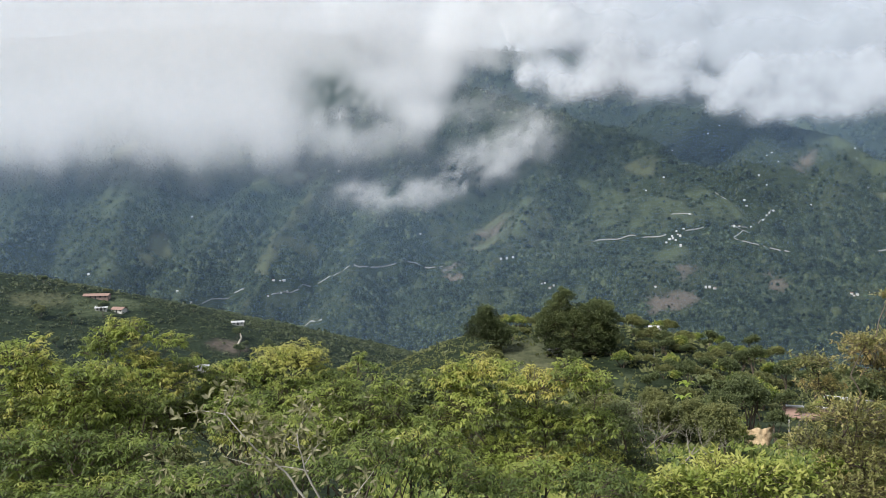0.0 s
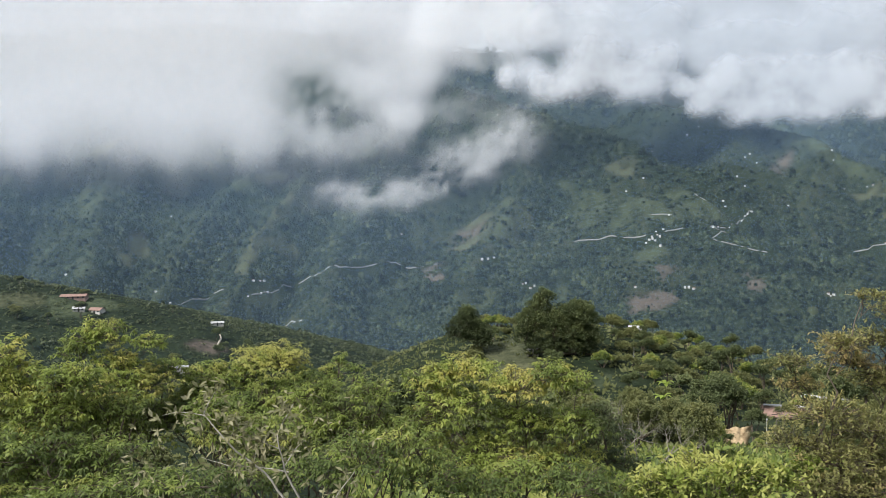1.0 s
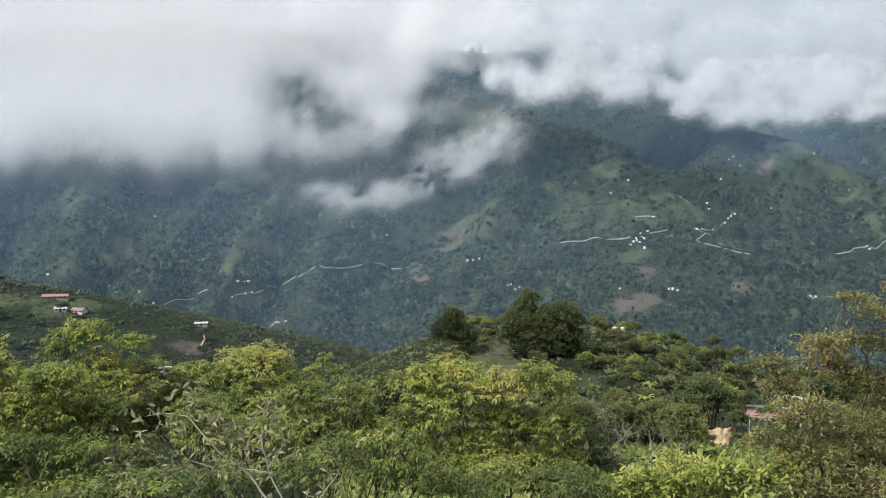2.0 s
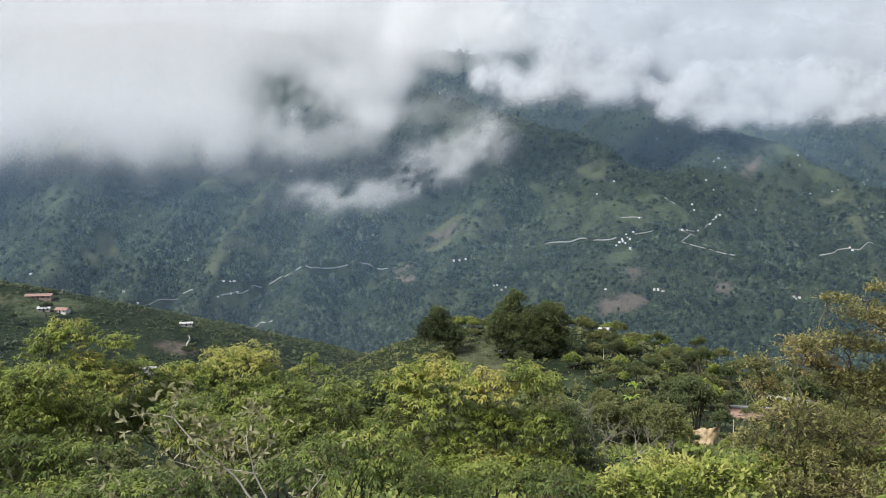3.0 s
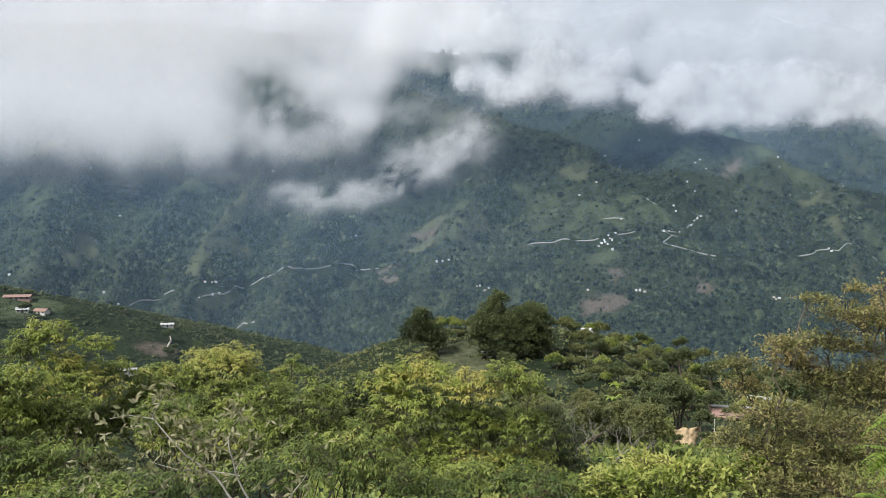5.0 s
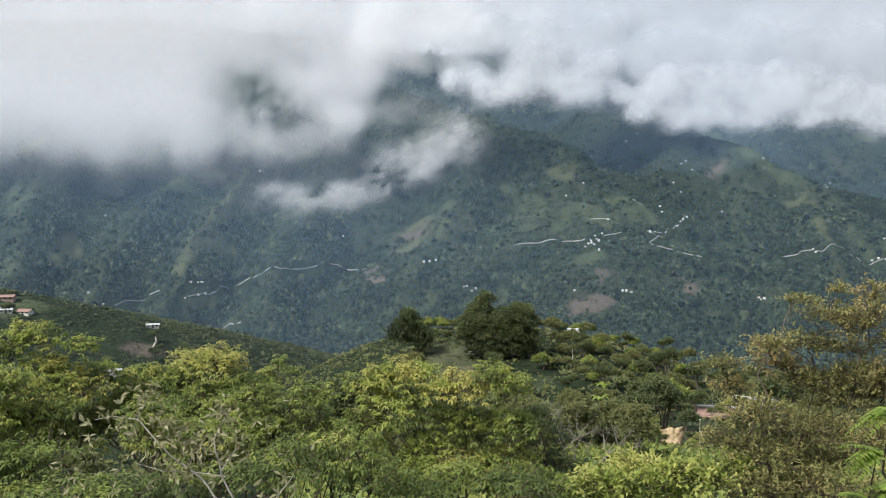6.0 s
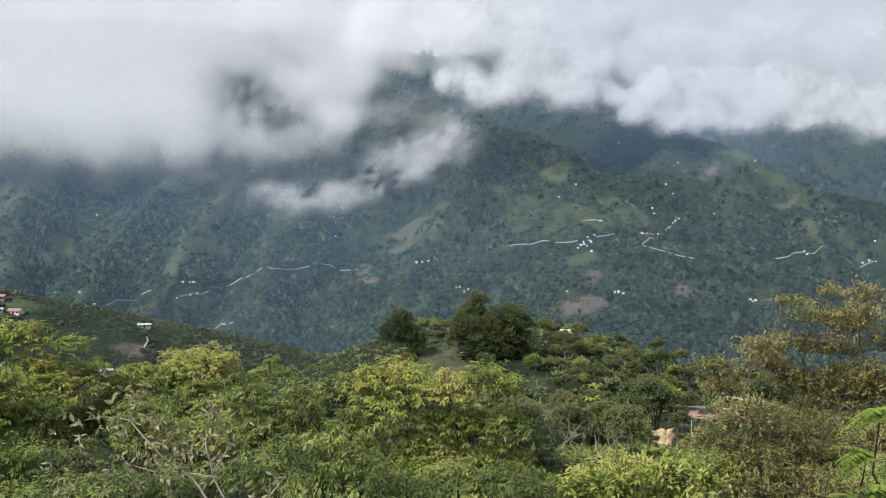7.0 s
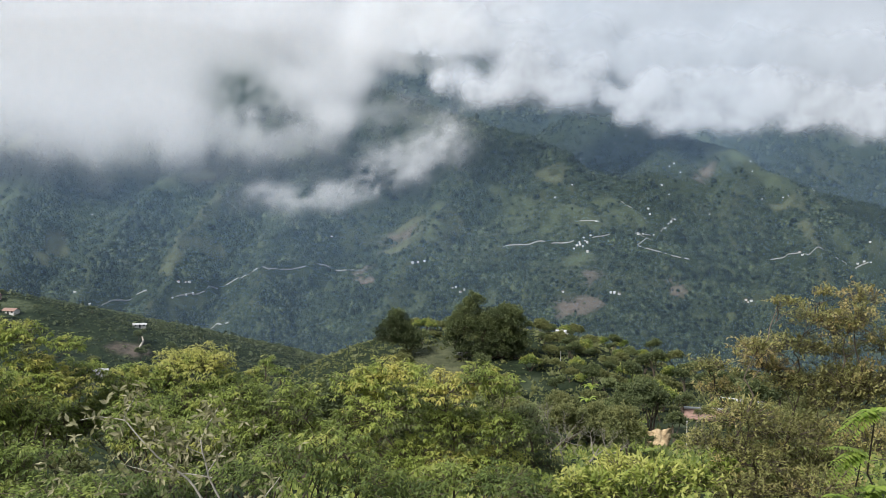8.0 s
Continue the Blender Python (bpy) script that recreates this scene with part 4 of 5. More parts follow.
crowned("lime", 0.50, 11,
        (-0.7, 0.53, 4.4, 0.52, 0.21), (-1.17, 0.45, 4.27, 0.37, 0.22), (0.0, 0.1, 4.28, 0.46, 0.23), (0.52, -0.17, 4.5, 0.33, 0.21), (0.9, 0.5, 4.18, 0.26, 0.21),
        (-0.84, 0.13, 3.95, 0.58, 0.29), (0.18, 0.47, 3.7, 0.6, 0.3), (-1.33, 0.43, 3.55, 0.48, 0.3), (0.85, 0.06, 3.73, 0.4, 0.29), (-0.46, -0.04, 3.27, 0.72, 0.32),
        (0.63, 0.16, 3.08, 0.62, 0.33))
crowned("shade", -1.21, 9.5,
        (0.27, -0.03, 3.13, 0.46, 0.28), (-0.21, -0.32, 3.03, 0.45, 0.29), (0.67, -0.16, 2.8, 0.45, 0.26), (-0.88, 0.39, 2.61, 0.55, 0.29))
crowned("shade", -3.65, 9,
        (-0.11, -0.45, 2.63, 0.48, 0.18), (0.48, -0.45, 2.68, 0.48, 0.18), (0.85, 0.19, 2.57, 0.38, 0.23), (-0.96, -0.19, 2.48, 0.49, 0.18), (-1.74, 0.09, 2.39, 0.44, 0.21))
crowned("green", -3.05, 10.6,
        (-0.37, 0.02, 3.63, 0.44, 0.28), (0.18, -0.12, 3.56, 0.44, 0.29), (0.37, 0.6, 3.23, 0.39, 0.28), (-0.42, -0.28, 4.0, 0.29, 0.2))
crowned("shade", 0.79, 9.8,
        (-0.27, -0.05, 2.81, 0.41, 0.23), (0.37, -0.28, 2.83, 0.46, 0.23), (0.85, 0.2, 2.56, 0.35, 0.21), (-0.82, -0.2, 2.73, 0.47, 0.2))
crowned("grey", 1.84, 12,
        (-0.06, -0.11, 4.24, 0.31, 0.25), (0.09, 0.32, 3.72, 0.38, 0.29), (0.18, -0.15, 3.51, 0.36, 0.25), (-0.36, 0.11, 3.68, 0.3, 0.29))
crowned("bright", 2.89, 10,
        (-0.08, 0.49, 2.83, 0.35, 0.18), (-0.65, -0.39, 2.94, 0.35, 0.17), (0.14, -0.43, 3.04, 0.35, 0.17), (0.67, -0.25, 2.91, 0.35, 0.2), (1.25, 0.34, 2.85, 0.26, 0.19),
        (-0.8, 0.18, 2.6, 0.42, 0.18), (-0.07, -0.24, 2.71, 0.61, 0.18))
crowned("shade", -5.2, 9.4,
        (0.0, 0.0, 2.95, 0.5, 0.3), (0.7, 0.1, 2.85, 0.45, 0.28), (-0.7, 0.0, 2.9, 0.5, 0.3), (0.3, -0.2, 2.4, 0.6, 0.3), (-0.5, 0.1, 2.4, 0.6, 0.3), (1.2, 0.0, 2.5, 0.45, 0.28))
crowned("green", -6.6, 11.4,
        (0.0, 0.0, 4.1, 0.55, 0.34), (-0.6, 0.2, 4.0, 0.5, 0.3), (0.5, -0.2, 3.7, 0.6, 0.36), (-0.2, 0.1, 3.3, 0.7, 0.4), (0.9, 0.0, 3.2, 0.5, 0.34))
crowned("rust", 5.32, 11,
        (0.39, -0.14, 5.67, 0.18, 0.13), (-0.22, -0.3, 5.54, 0.23, 0.09), (0.31, 0.0, 5.28, 0.36, 0.19), (-0.66, -0.45, 4.97, 0.3, 0.13), (-1.05, 0.27, 4.58, 0.29, 0.12),
        (-0.08, 0.49, 4.49, 0.39, 0.17), (0.91, 0.55, 4.72, 0.33, 0.2), (0.31, 0.31, 4.29, 0.49, 0.23), (-0.78, 0.56, 4.16, 0.31, 0.2), (-0.82, -0.48, 4.03, 0.46, 0.22),
        (-0.09, -0.18, 3.72, 0.53, 0.26), (0.72, -0.1, 5.12, 0.36, 0.26), (1.1, 0.2, 5.5, 0.3, 0.26), (0.1, 0.1, 4.85, 0.42, 0.22), (0.75, 0.0, 4.4, 0.45, 0.3), (-0.35, 0.3, 4.72, 0.3, 0.16), (1.3, -0.2, 4.9, 0.4, 0.3), (1.2, 0.1, 4.2, 0.5, 0.34))
crowned("rust", 5.52, 10.5,
        (0.45, 0.56, 3.76, 0.46, 0.31), (-1.4, 0.35, 3.29, 0.37, 0.26), (-0.9, -0.05, 3.19, 0.51, 0.29), (0.13, 0.54, 2.93, 0.54, 0.31), (0.54, 0.18, 5.04, 0.31, 0.22),
        (0.82, 0.4, 4.11, 0.45, 0.31), (0.55, -0.18, 3.39, 0.5, 0.43), (-1.29, -0.29, 2.91, 0.5, 0.29), (-0.63, -0.01, 2.72, 0.51, 0.3), (-0.18, -0.35, 2.85, 0.55, 0.29))


def tufts(name, label, count, y0, y1, a0, a1, size, mat, seed, blades_each=5, bare=0.5):
    """Low growth that hides the soil: tufts of blades all over a stretch of slope."""
    g = np.random.default_rng(seed)
    y = np.sqrt(g.uniform(y0 ** 2, y1 ** 2, count))
    x = y * np.tan(np.radians(g.uniform(a0, a1, count)))
    keep = g.random(count) > bare * cover(x, y).max(0)
    x, y = x[keep], y[keep]
    n, k = len(x), blades_each
    s = size * g.lognormal(0, 0.3, n) * (0.6 + 0.8 * fbm(x / (size * 12), y / (size * 12), 3, seed))
    foot = np.stack([x, y, height(x, y)], -1)[:, None] + g.normal(0, 0.4, (n, k, 3)) * s[:, None, None] * np.array([1, 1, 0.3])
    way = g.normal(0, 0.6, (n, k, 3)) + np.array([0, -0.1, 0.8])
    length = (s[:, None] * g.uniform(0.7, 1.4, (n, k))).ravel()
    up = g.normal(0, 0.4, (n * k, 3)) + np.array([0, -0.6, 0.6])
    v, f = blades(foot.reshape(-1, 3), way.reshape(-1, 3), up, length, length * 0.6, 0.2, 0.3)
    me = mesh_of(name, v, f)
    float_values(me, "leaf_tone", np.repeat(np.repeat(g.uniform(0.05, 0.6, n), k), 5))
    return tagged(part(name, me, mat), label, "undergrowth", kind="stuff")


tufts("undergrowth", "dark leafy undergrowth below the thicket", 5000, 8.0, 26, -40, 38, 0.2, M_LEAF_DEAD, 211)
tufts("scrub", "tangled olive scrub over the valley shoulder", 15000, 85, 330, -14, 32, 0.5, M_LEAF_OLIVE, 212, bare=0.75)


def bushes(name, label, count, y0, y1, a0, a1, size, mat, seed, leaves=14, bare=0.6):
    """Rounded leafy bushes all over a hillside, thin where the grass lies open."""
    g = np.random.default_rng(seed)
    y = np.sqrt(g.uniform(y0 ** 2, y1 ** 2, count))
    x = y * np.tan(np.radians(g.uniform(a0, a1, count)))
    keep = (g.random(count) > bare * cover(x, y).max(0)) & (height(x, y) > -125)
    for px, py in CLEARED:
        keep &= ~((np.abs(x - px) < 3.0) & (y < py + 4) & (y > py - 9))
    x, y = x[keep], y[keep]
    n, k = len(x), leaves
    s = size * g.lognormal(0, 0.4, n) * (0.45 + 1.1 * fbm(x / 30, y / 30, 3, seed))
    d = unit(g.normal(0, 1, (n, k, 3)))
    d[..., 2] = np.abs(d[..., 2])
    foot = np.stack([x, y, height(x, y)], -1)[:, None] + d * s[:, None, None] * np.array([1.0, 1.0, 0.9])
    length = (s[:, None] * g.uniform(0.45, 0.8, (n, k))).ravel()
    way = unit(np.cross(d, g.normal(0, 1, (n, k, 3)))).reshape(-1, 3)
    v, f = leaflets(foot.reshape(-1, 3) - way * length[:, None] * 0.5, way, d.reshape(-1, 3) + g.normal(0, 0.3, (n * k, 3)), length, length * 0.8, 0.12)
    me = mesh_of(name, v, f)
    float_values(me, "leaf_tone", np.repeat(np.repeat(g.uniform(0.0, 0.5, n), k), 4))
    return tagged(part(name, me, mat), label, "scrub", kind="stuff")


bushes("hill_bushes", "grey-green bushes covering the nearer hill", 9500, 325, 640, -36, -4, 1.0, M_LEAF_HILL, 218)


def stems_of(points, radii, g, wild=0.02):
    out = []
    for (a, b), (r0, r1) in zip(zip(points, points[1:]), zip(radii, radii[1:])):
        out += limb(a, b, r0, r1, g, bends=3, wild=wild)[:-1]
    return out + [(np.array(points[-1], float), radii[-1])]


def withered_shrub(x, y):
    """A half-dead shrub: long bare pale stems and a few big pale leaves, some of them dried."""
    g = np.random.default_rng(221)
    root = new("shrub")
    k = 7.6 / 1439
    z = float(height(x, y))
    up = EYE[2] - z

    def at(px, down, deep=0.0):
        return (px * k, deep, up - down * k)

    main = [at(130, 640), at(70, 530), at(37, 484), at(-16, 444), at(-74, 375)]
    lines = [("stem", stems_of([(0.5, 0, -0.2)] + main, (0.016, 0.014, 0.012, 0.011, 0.009, 0.006), g)),
             ("branch", stems_of([at(-74, 375), at(-62, 350), at(-50, 332), at(-52, 318)], (0.006, 0.005, 0.004, 0.002), g)),
             ("branch", stems_of([at(-70, 380), at(-95, 374), at(-121, 372), at(-150, 378)], (0.006, 0.004, 0.003, 0.002), g)),
             ("branch", stems_of([at(110, 560), at(73, 480), at(60, 413), at(80, 375), at(91, 356)], (0.012, 0.009, 0.007, 0.005, 0.003), g)),
             ("branch", stems_of([at(73, 470), at(92, 440), at(111, 422)], (0.007, 0.005, 0.003), g)),
             ("branch", stems_of([at(66, 440), at(30, 424), at(0, 420)], (0.005, 0.004, 0.002), g)),
             ("branch", stems_of([at(80, 482), at(30, 474), at(-30, 471), at(-80, 455)], (0.007, 0.005, 0.004, 0.002), g)),
             ("branch", stems_of([at(-30, 430), at(-20, 405), at(-22, 385)], (0.005, 0.004, 0.002), g)),
             ("branch", stems_of([at(15, 468), at(22, 440), at(28, 415)], (0.006, 0.004, 0.002), g)),
             ("branch", stems_of([at(130, 600), at(170, 520), at(200, 480)], (0.010, 0.007, 0.003), g))]
    for name, line in lines:
        part(name, mesh_of(name, *tubes([line], 5), True), M_PALE_BARK, root)
    tips, outs = [], []
    for _, line in lines:
        ends = [p for p, _ in line[-6:]]
        for p in ends:
            for _ in range(3):
                tips.append(np.array(p) + g.normal(0, 0.07, 3))
                outs.append(unit(g.normal(0, 0.6, 3) + np.array([-0.1, -0.2, 0.5])))
    for px, down in ((-150, 470), (-100, 520), (-60, 380), (60, 400), (110, 395), (150, 470), (-170, 430), (20, 440), (-20, 360), (200, 400), (-200, 500), (170, 560)):
        for _ in range(7):
            tips.append(np.array(at(px, down)) + g.normal(0, 0.14, 3))
            outs.append(unit(g.normal(0, 0.6, 3) + np.array([0, -0.2, 0.5])))
    tips, outs = np.array(tips), np.array(outs)
    n = len(tips)
    way = outs[:, None] * 0.5 + g.normal(0, 0.7, (n, 3, 3))
    length = g.uniform(0.05, 0.105, n * 3)
    v, f = blades(np.repeat(tips, 3, 0), way.reshape(-1, 3), np.tile([0.0, -0.5, 0.8], (n * 3, 1)) + g.normal(0, 0.4, (n * 3, 3)), length, length * g.uniform(0.3, 0.42, n * 3), 0.3, 0.2)
    me = mesh_of("foliage", v, f)
    float_values(me, "leaf_tone", np.repeat(np.clip(g.normal(0.35, 0.3, n * 3), 0, 1), 5))
    tagged(part("foliage", me, M_LEAF_PALE, root, "large pale leaves, some dried and curled"), kind="stuff")
    root.matrix_basis = pose(x, y, z)
    tagged(root, "half-dead shrub with bare pale stems and big pale leaves", "shrub")


withered_shrub((360 - 784) / 1439 * 7.6, 7.6)


def fern_bush(x, y, *fronds):
    """Twice-feathered bright fronds on thin stalks."""
    g = np.random.default_rng(231)
    root = new("bush")
    z = float(height(x, y))
    for cx, cz, turn, size in fronds:
        tip = np.array([cx, 0, EYE[2] - z + cz])
        a = np.array([0.5, 0.25, 0.2])
        stalk = limb(a, tip, 0.012, 0.004, g, bends=5, wild=0.03, sag=-0.05)
        part("stalk", mesh_of("stalk", *tubes([stalk], 5), True), M_BARK, root)
        V, Fc, at = [], [], 0
        for fr in range(5):
            d = unit(np.array([math.cos(turn + (fr - 2) * 0.55), g.uniform(-0.5, 0.1), 0.35 * math.sin(turn + fr)]))
            side = unit(np.cross(d, [0, 0.3, 1.0]))
            t = np.repeat(np.linspace(0.08, 1, 16), 2)
            sg = np.tile([1.0, -1.0], 16)
            base = tip + d * (t * size)[:, None] - np.array([0, 0, 1.0]) * (t ** 2 * size * 0.35)[:, None]
            way = side * sg[:, None] + d * 0.35 + g.normal(0, 0.08, (32, 3)) - np.array([0, 0, 0.2])
            length = size * 0.34 * np.sqrt(np.clip(1.08 - t, 0.05, 1)) * g.uniform(0.9, 1.1, 32)
            v, f = blades(base, way, np.tile([0.0, -0.4, 1.0], (32, 1)), length, length * 0.3, 0.15, 0.25)
            V.append(v)
            Fc.append(f + at)
            at += len(v)
        me = mesh_of("frond", np.concatenate(V), np.concatenate(Fc))
        float_values(me, "leaf_tone", np.full(at, 0.55) + np.repeat(g.uniform(-0.25, 0.3, at // 5), 5))
        part("frond", me, M_LEAF_FERN, root)
    root.matrix_basis = pose(x, y, z)
    tagged(root, "bright green bush with feathery fern-like fronds", "bush")


fern_bush(2.8, 4.6, (-0.05, -1.15, 2.6, 0.26), (0.12, -1.22, 0.6, 0.28), (-0.12, -1.4, 3.0, 0.26), (0.1, -1.5, 0.2, 0.28), (-0.02, -1.62, 2.8, 0.26), (-0.22, -1.68, 3.2, 0.22), (0.25, -1.35, 0.9, 0.28))

tufts("low_scrub", "low green scrub on the slope under the thicket", 6000, 34, 106, -10, 32, 0.36, M_LEAF_GREEN, 214, bare=0.6)
tufts("valley_scrub", "olive scrub in the hollow before the nearer hill", 6500, 40, 336, -36, -13, 0.5, M_LEAF_OLIVE, 215, blades_each=7, bare=0.7)

# ---- trees of the shoulder and the nearer hill ----
KINDS = []
FINE = {0: 6, 1: 7, 2: 8, 4: 9}  # the same kinds with finer leaves, for the nearest
for q, (mat, label) in enumerate((
        (M_LEAF_DARK, "dense dark green broadleaf tree"), (M_LEAF_OLIVE, "olive green spreading tree with a flat crown"), (M_LEAF_GREEN, "small bright green leafy tree"),
        (M_LEAF_DARK, "tall dark tree with a clumped crown"), (M_LEAF_GREY, "pale grey-green tree with light foliage"), (M_LEAF_OLIVE, "low olive green scrub tree"),
        (M_LEAF_DARK, "dense dark green broadleaf tree"), (M_LEAF_OLIVE, "olive green spreading tree with a flat crown"), (M_LEAF_GREEN, "small bright green leafy tree"),
        (M_LEAF_GREY, "pale grey-green tree with light foliage"))):
    g = np.random.default_rng(300 + q)
    wide = (2.8, 3.4, 2.4, 3.0, 2.3, 3.0, 2.7, 3.2, 2.3, 2.3)[q]
    tall = (6.5, 6.0, 4.6, 8.5, 5.2, 3.6, 6.2, 5.6, 4.4, 5.0)[q]
    KINDS.append(tree("tree", label, "tree", 310 + q, mound(g, 11, wide, tall, tall * 0.06, (0.3, 0.5)), 5.0 if q < 6 else 11.0, "clump", 0.36 if q < 6 else 0.22, mat,
                      stems=2, stem_r=0.13, twig_r=0.03, young=0.55, twigs=False, coarse=True, group="trees on the valley shoulder"))
used = set()


def grown(kind, x, y, size=1.0, turn=0.0, sink=0.2):
    if y < 128:
        kind = FINE.get(kind, kind)
    m = pose(x, y, float(height(x, y)) - sink, 0, 0, turn) @ Matrix.Scale(size, 4)
    if kind not in used:
        used.add(kind)
        KINDS[kind].matrix_basis = m
        return KINDS[kind]
    ob = copy_thing(KINDS[kind], Matrix())
    ob.matrix_basis = m
    return ob


g = np.random.default_rng(401)
PATHS_OFF = ((33, 106, 6.5), (49, 131, 5), (60, 142, 4), (36, 99, 3), (44, 228, 7), (14, 200, 5), (44, 118, 5), (14, 70, 3.5), (37, 100, 3), (30.5, 97, 4), (28.5, 91, 3))
planted_at = []
tries = 0
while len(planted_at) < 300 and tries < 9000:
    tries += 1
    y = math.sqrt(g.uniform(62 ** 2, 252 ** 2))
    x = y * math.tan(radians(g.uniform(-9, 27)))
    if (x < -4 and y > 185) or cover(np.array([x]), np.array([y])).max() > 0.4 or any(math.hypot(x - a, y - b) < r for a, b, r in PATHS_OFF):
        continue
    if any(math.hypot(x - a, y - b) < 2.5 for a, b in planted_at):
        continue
    # trees kept off the eye's lines to the knoll's grass, the small meadow and the dead trees
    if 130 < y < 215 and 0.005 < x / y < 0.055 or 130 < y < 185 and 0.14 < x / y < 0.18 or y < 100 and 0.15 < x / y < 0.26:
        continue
    # trees kept off the eye's lines to the cut bank and the tiled house
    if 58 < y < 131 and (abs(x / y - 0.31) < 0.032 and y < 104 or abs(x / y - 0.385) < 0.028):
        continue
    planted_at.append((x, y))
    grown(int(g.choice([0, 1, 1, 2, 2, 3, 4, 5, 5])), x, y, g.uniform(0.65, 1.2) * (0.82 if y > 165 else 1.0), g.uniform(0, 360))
g = np.random.default_rng(404)
for k in range(20):
    y = g.uniform(75, 260)
    x = y * math.tan(radians(g.uniform(-33, -9)))
    grown(int(g.choice([0, 1, 2, 5])), x, y, g.uniform(0.6, 1.0), g.uniform(0, 360))
g = np.random.default_rng(402)
for k in range(45):
    y = g.uniform(350, 500)
    x = y * math.tan(radians(g.uniform(-31, -9)))
    if cover(np.array([x]), np.array([y])).max() < 0.4:
        grown(int(g.choice([0, 0, 3, 5, 1])), x, y, g.uniform(0.8, 1.3), g.uniform(0, 360))

# the two dark trees on the knoll
g = np.random.default_rng(403)
t1 = tree("tree", "very dark dense evergreen tree on the knoll", "tree", 501, [(0, 0, 6.8, 3.2, 3.4), (-2.2, 0.5, 4.6, 3.0, 3.0), (2.2, -0.3, 4.2, 3.2, 3.0), (0.3, 0.6, 9.2, 2.0, 2.2), (3.8, 0.8, 2.8, 2.0, 2.0)],
          9.0, "clump", 0.34, M_LEAF_DARK, stem_r=0.3, twig_r=0.05, young=0.2, twigs=False)
planted(t1, -2.7, 204, size=1.1)
big = [(-6.2, 0, 6.0, 2.6, 3.4), (-3.8, 1, 9.6, 2.4, 2.6), (-2.6, 0.5, 12.1, 1.9, 1.9), (-1.0, -1, 5.8, 2.8, 3.4), (0.4, 0, 7.4, 2.6, 2.2), (4.0, 0, 8.8, 3.4, 2.4), (6.4, 1, 7.2, 2.4, 2.4), (3.2, -1, 5.0, 3.0, 3.0), (6.6, -0.5, 3.6, 2.4, 2.6), (-6.8, 0.5, 3.4, 2.0, 2.4), (-4.6, -1.0, 1.6, 2.2, 1.9), (-1.0, -1.4, 1.8, 2.4, 2.0), (3.0, -1.4, 1.6, 2.4, 1.9), (6.2, -0.8, 1.4, 2.0, 1.7), (1.6, -1.6, 7.2, 1.7, 1.5), (5.0, -1.8, 7.4, 1.7, 1.5), (-4.4, -1.4, 7.6, 1.6, 1.6)]
t2 = tree("tree", "great dark tree with a broad rounded crown on the knoll", "tree", 502, big, 12.0, "clump", 0.32, M_LEAF_DARK, stems=2, stem_r=0.4, twig_r=0.05, young=0.6, inner=0.15, twigs=False)
planted(t2, 19.5, 198, size=1.15)


def bare_tree(seed, x, y, tall, lean, label="leafless dead tree with pale forked branches"):
    """A dead tree: a pale trunk that forks again and again."""
    g = np.random.default_rng(seed)
    root = new("dead_tree")
    paths = []

    def fork(p, d, length, r, depth):
        e = p + d * length
        paths.append(limb(p, e, r, r * 0.62, g, bends=3, wild=0.07))
        if depth:
            for _ in range(int(g.integers(2, 4))):
                fork(p + (e - p) * g.uniform(0.6, 1.0), unit(d + g.normal(0, 0.5, 3) + np.array([0, 0, 0.12])), length * g.uniform(0.5, 0.8), r * 0.55, depth - 1)

    fork(np.array([0, 0, -0.3]), unit(np.array([lean, 0, 1.0])), tall * 0.42, tall * 0.013, 4)
    part("trunk", mesh_of("trunk", *tubes(paths[:1], 6), True), M_DEAD_BARK, root)
    tagged(part("branchwork", mesh_of("branchwork", *tubes(paths[1:], 4), True), M_DEAD_BARK, root), kind="stuff")
    planted(tagged(root, label, "dead tree"), x, y)


bare_tree(601, 12.4, 70, 7.0, 0.1)
bare_tree(602, 14.0, 71, 5.5, -0.15)
bare_tree(603, 15.4, 69, 6.0, 0.6)
bare_tree(604, 17.2, 70, 5.2, 0.35)
bare_tree(605, 37.5, 101, 8.0, -0.3)
bare_tree(606, 24.0, 130, 6.0, 0.1)
for x, y, size, kind in ((35.6, 104.2, 0.36, 0), (34.9, 101.4, 0.3, 2), (31.2, 101.6, 0.32, 0), (30.6, 107.0, 0.6, 0), (36.2, 107.5, 0.6, 3), (49.0, 130.2, 0.5, 1), (54.0, 133.0, 0.7, 0), (47.0, 134.5, 0.6, 3), (43.5, 226.0, 0.4, 1), (45.8, 227.0, 0.45, 0), (12.2, 196.6, 0.3, 1), (14.6, 196.4, 0.32, 0)):
    grown(kind, x, y, size, x * 40)


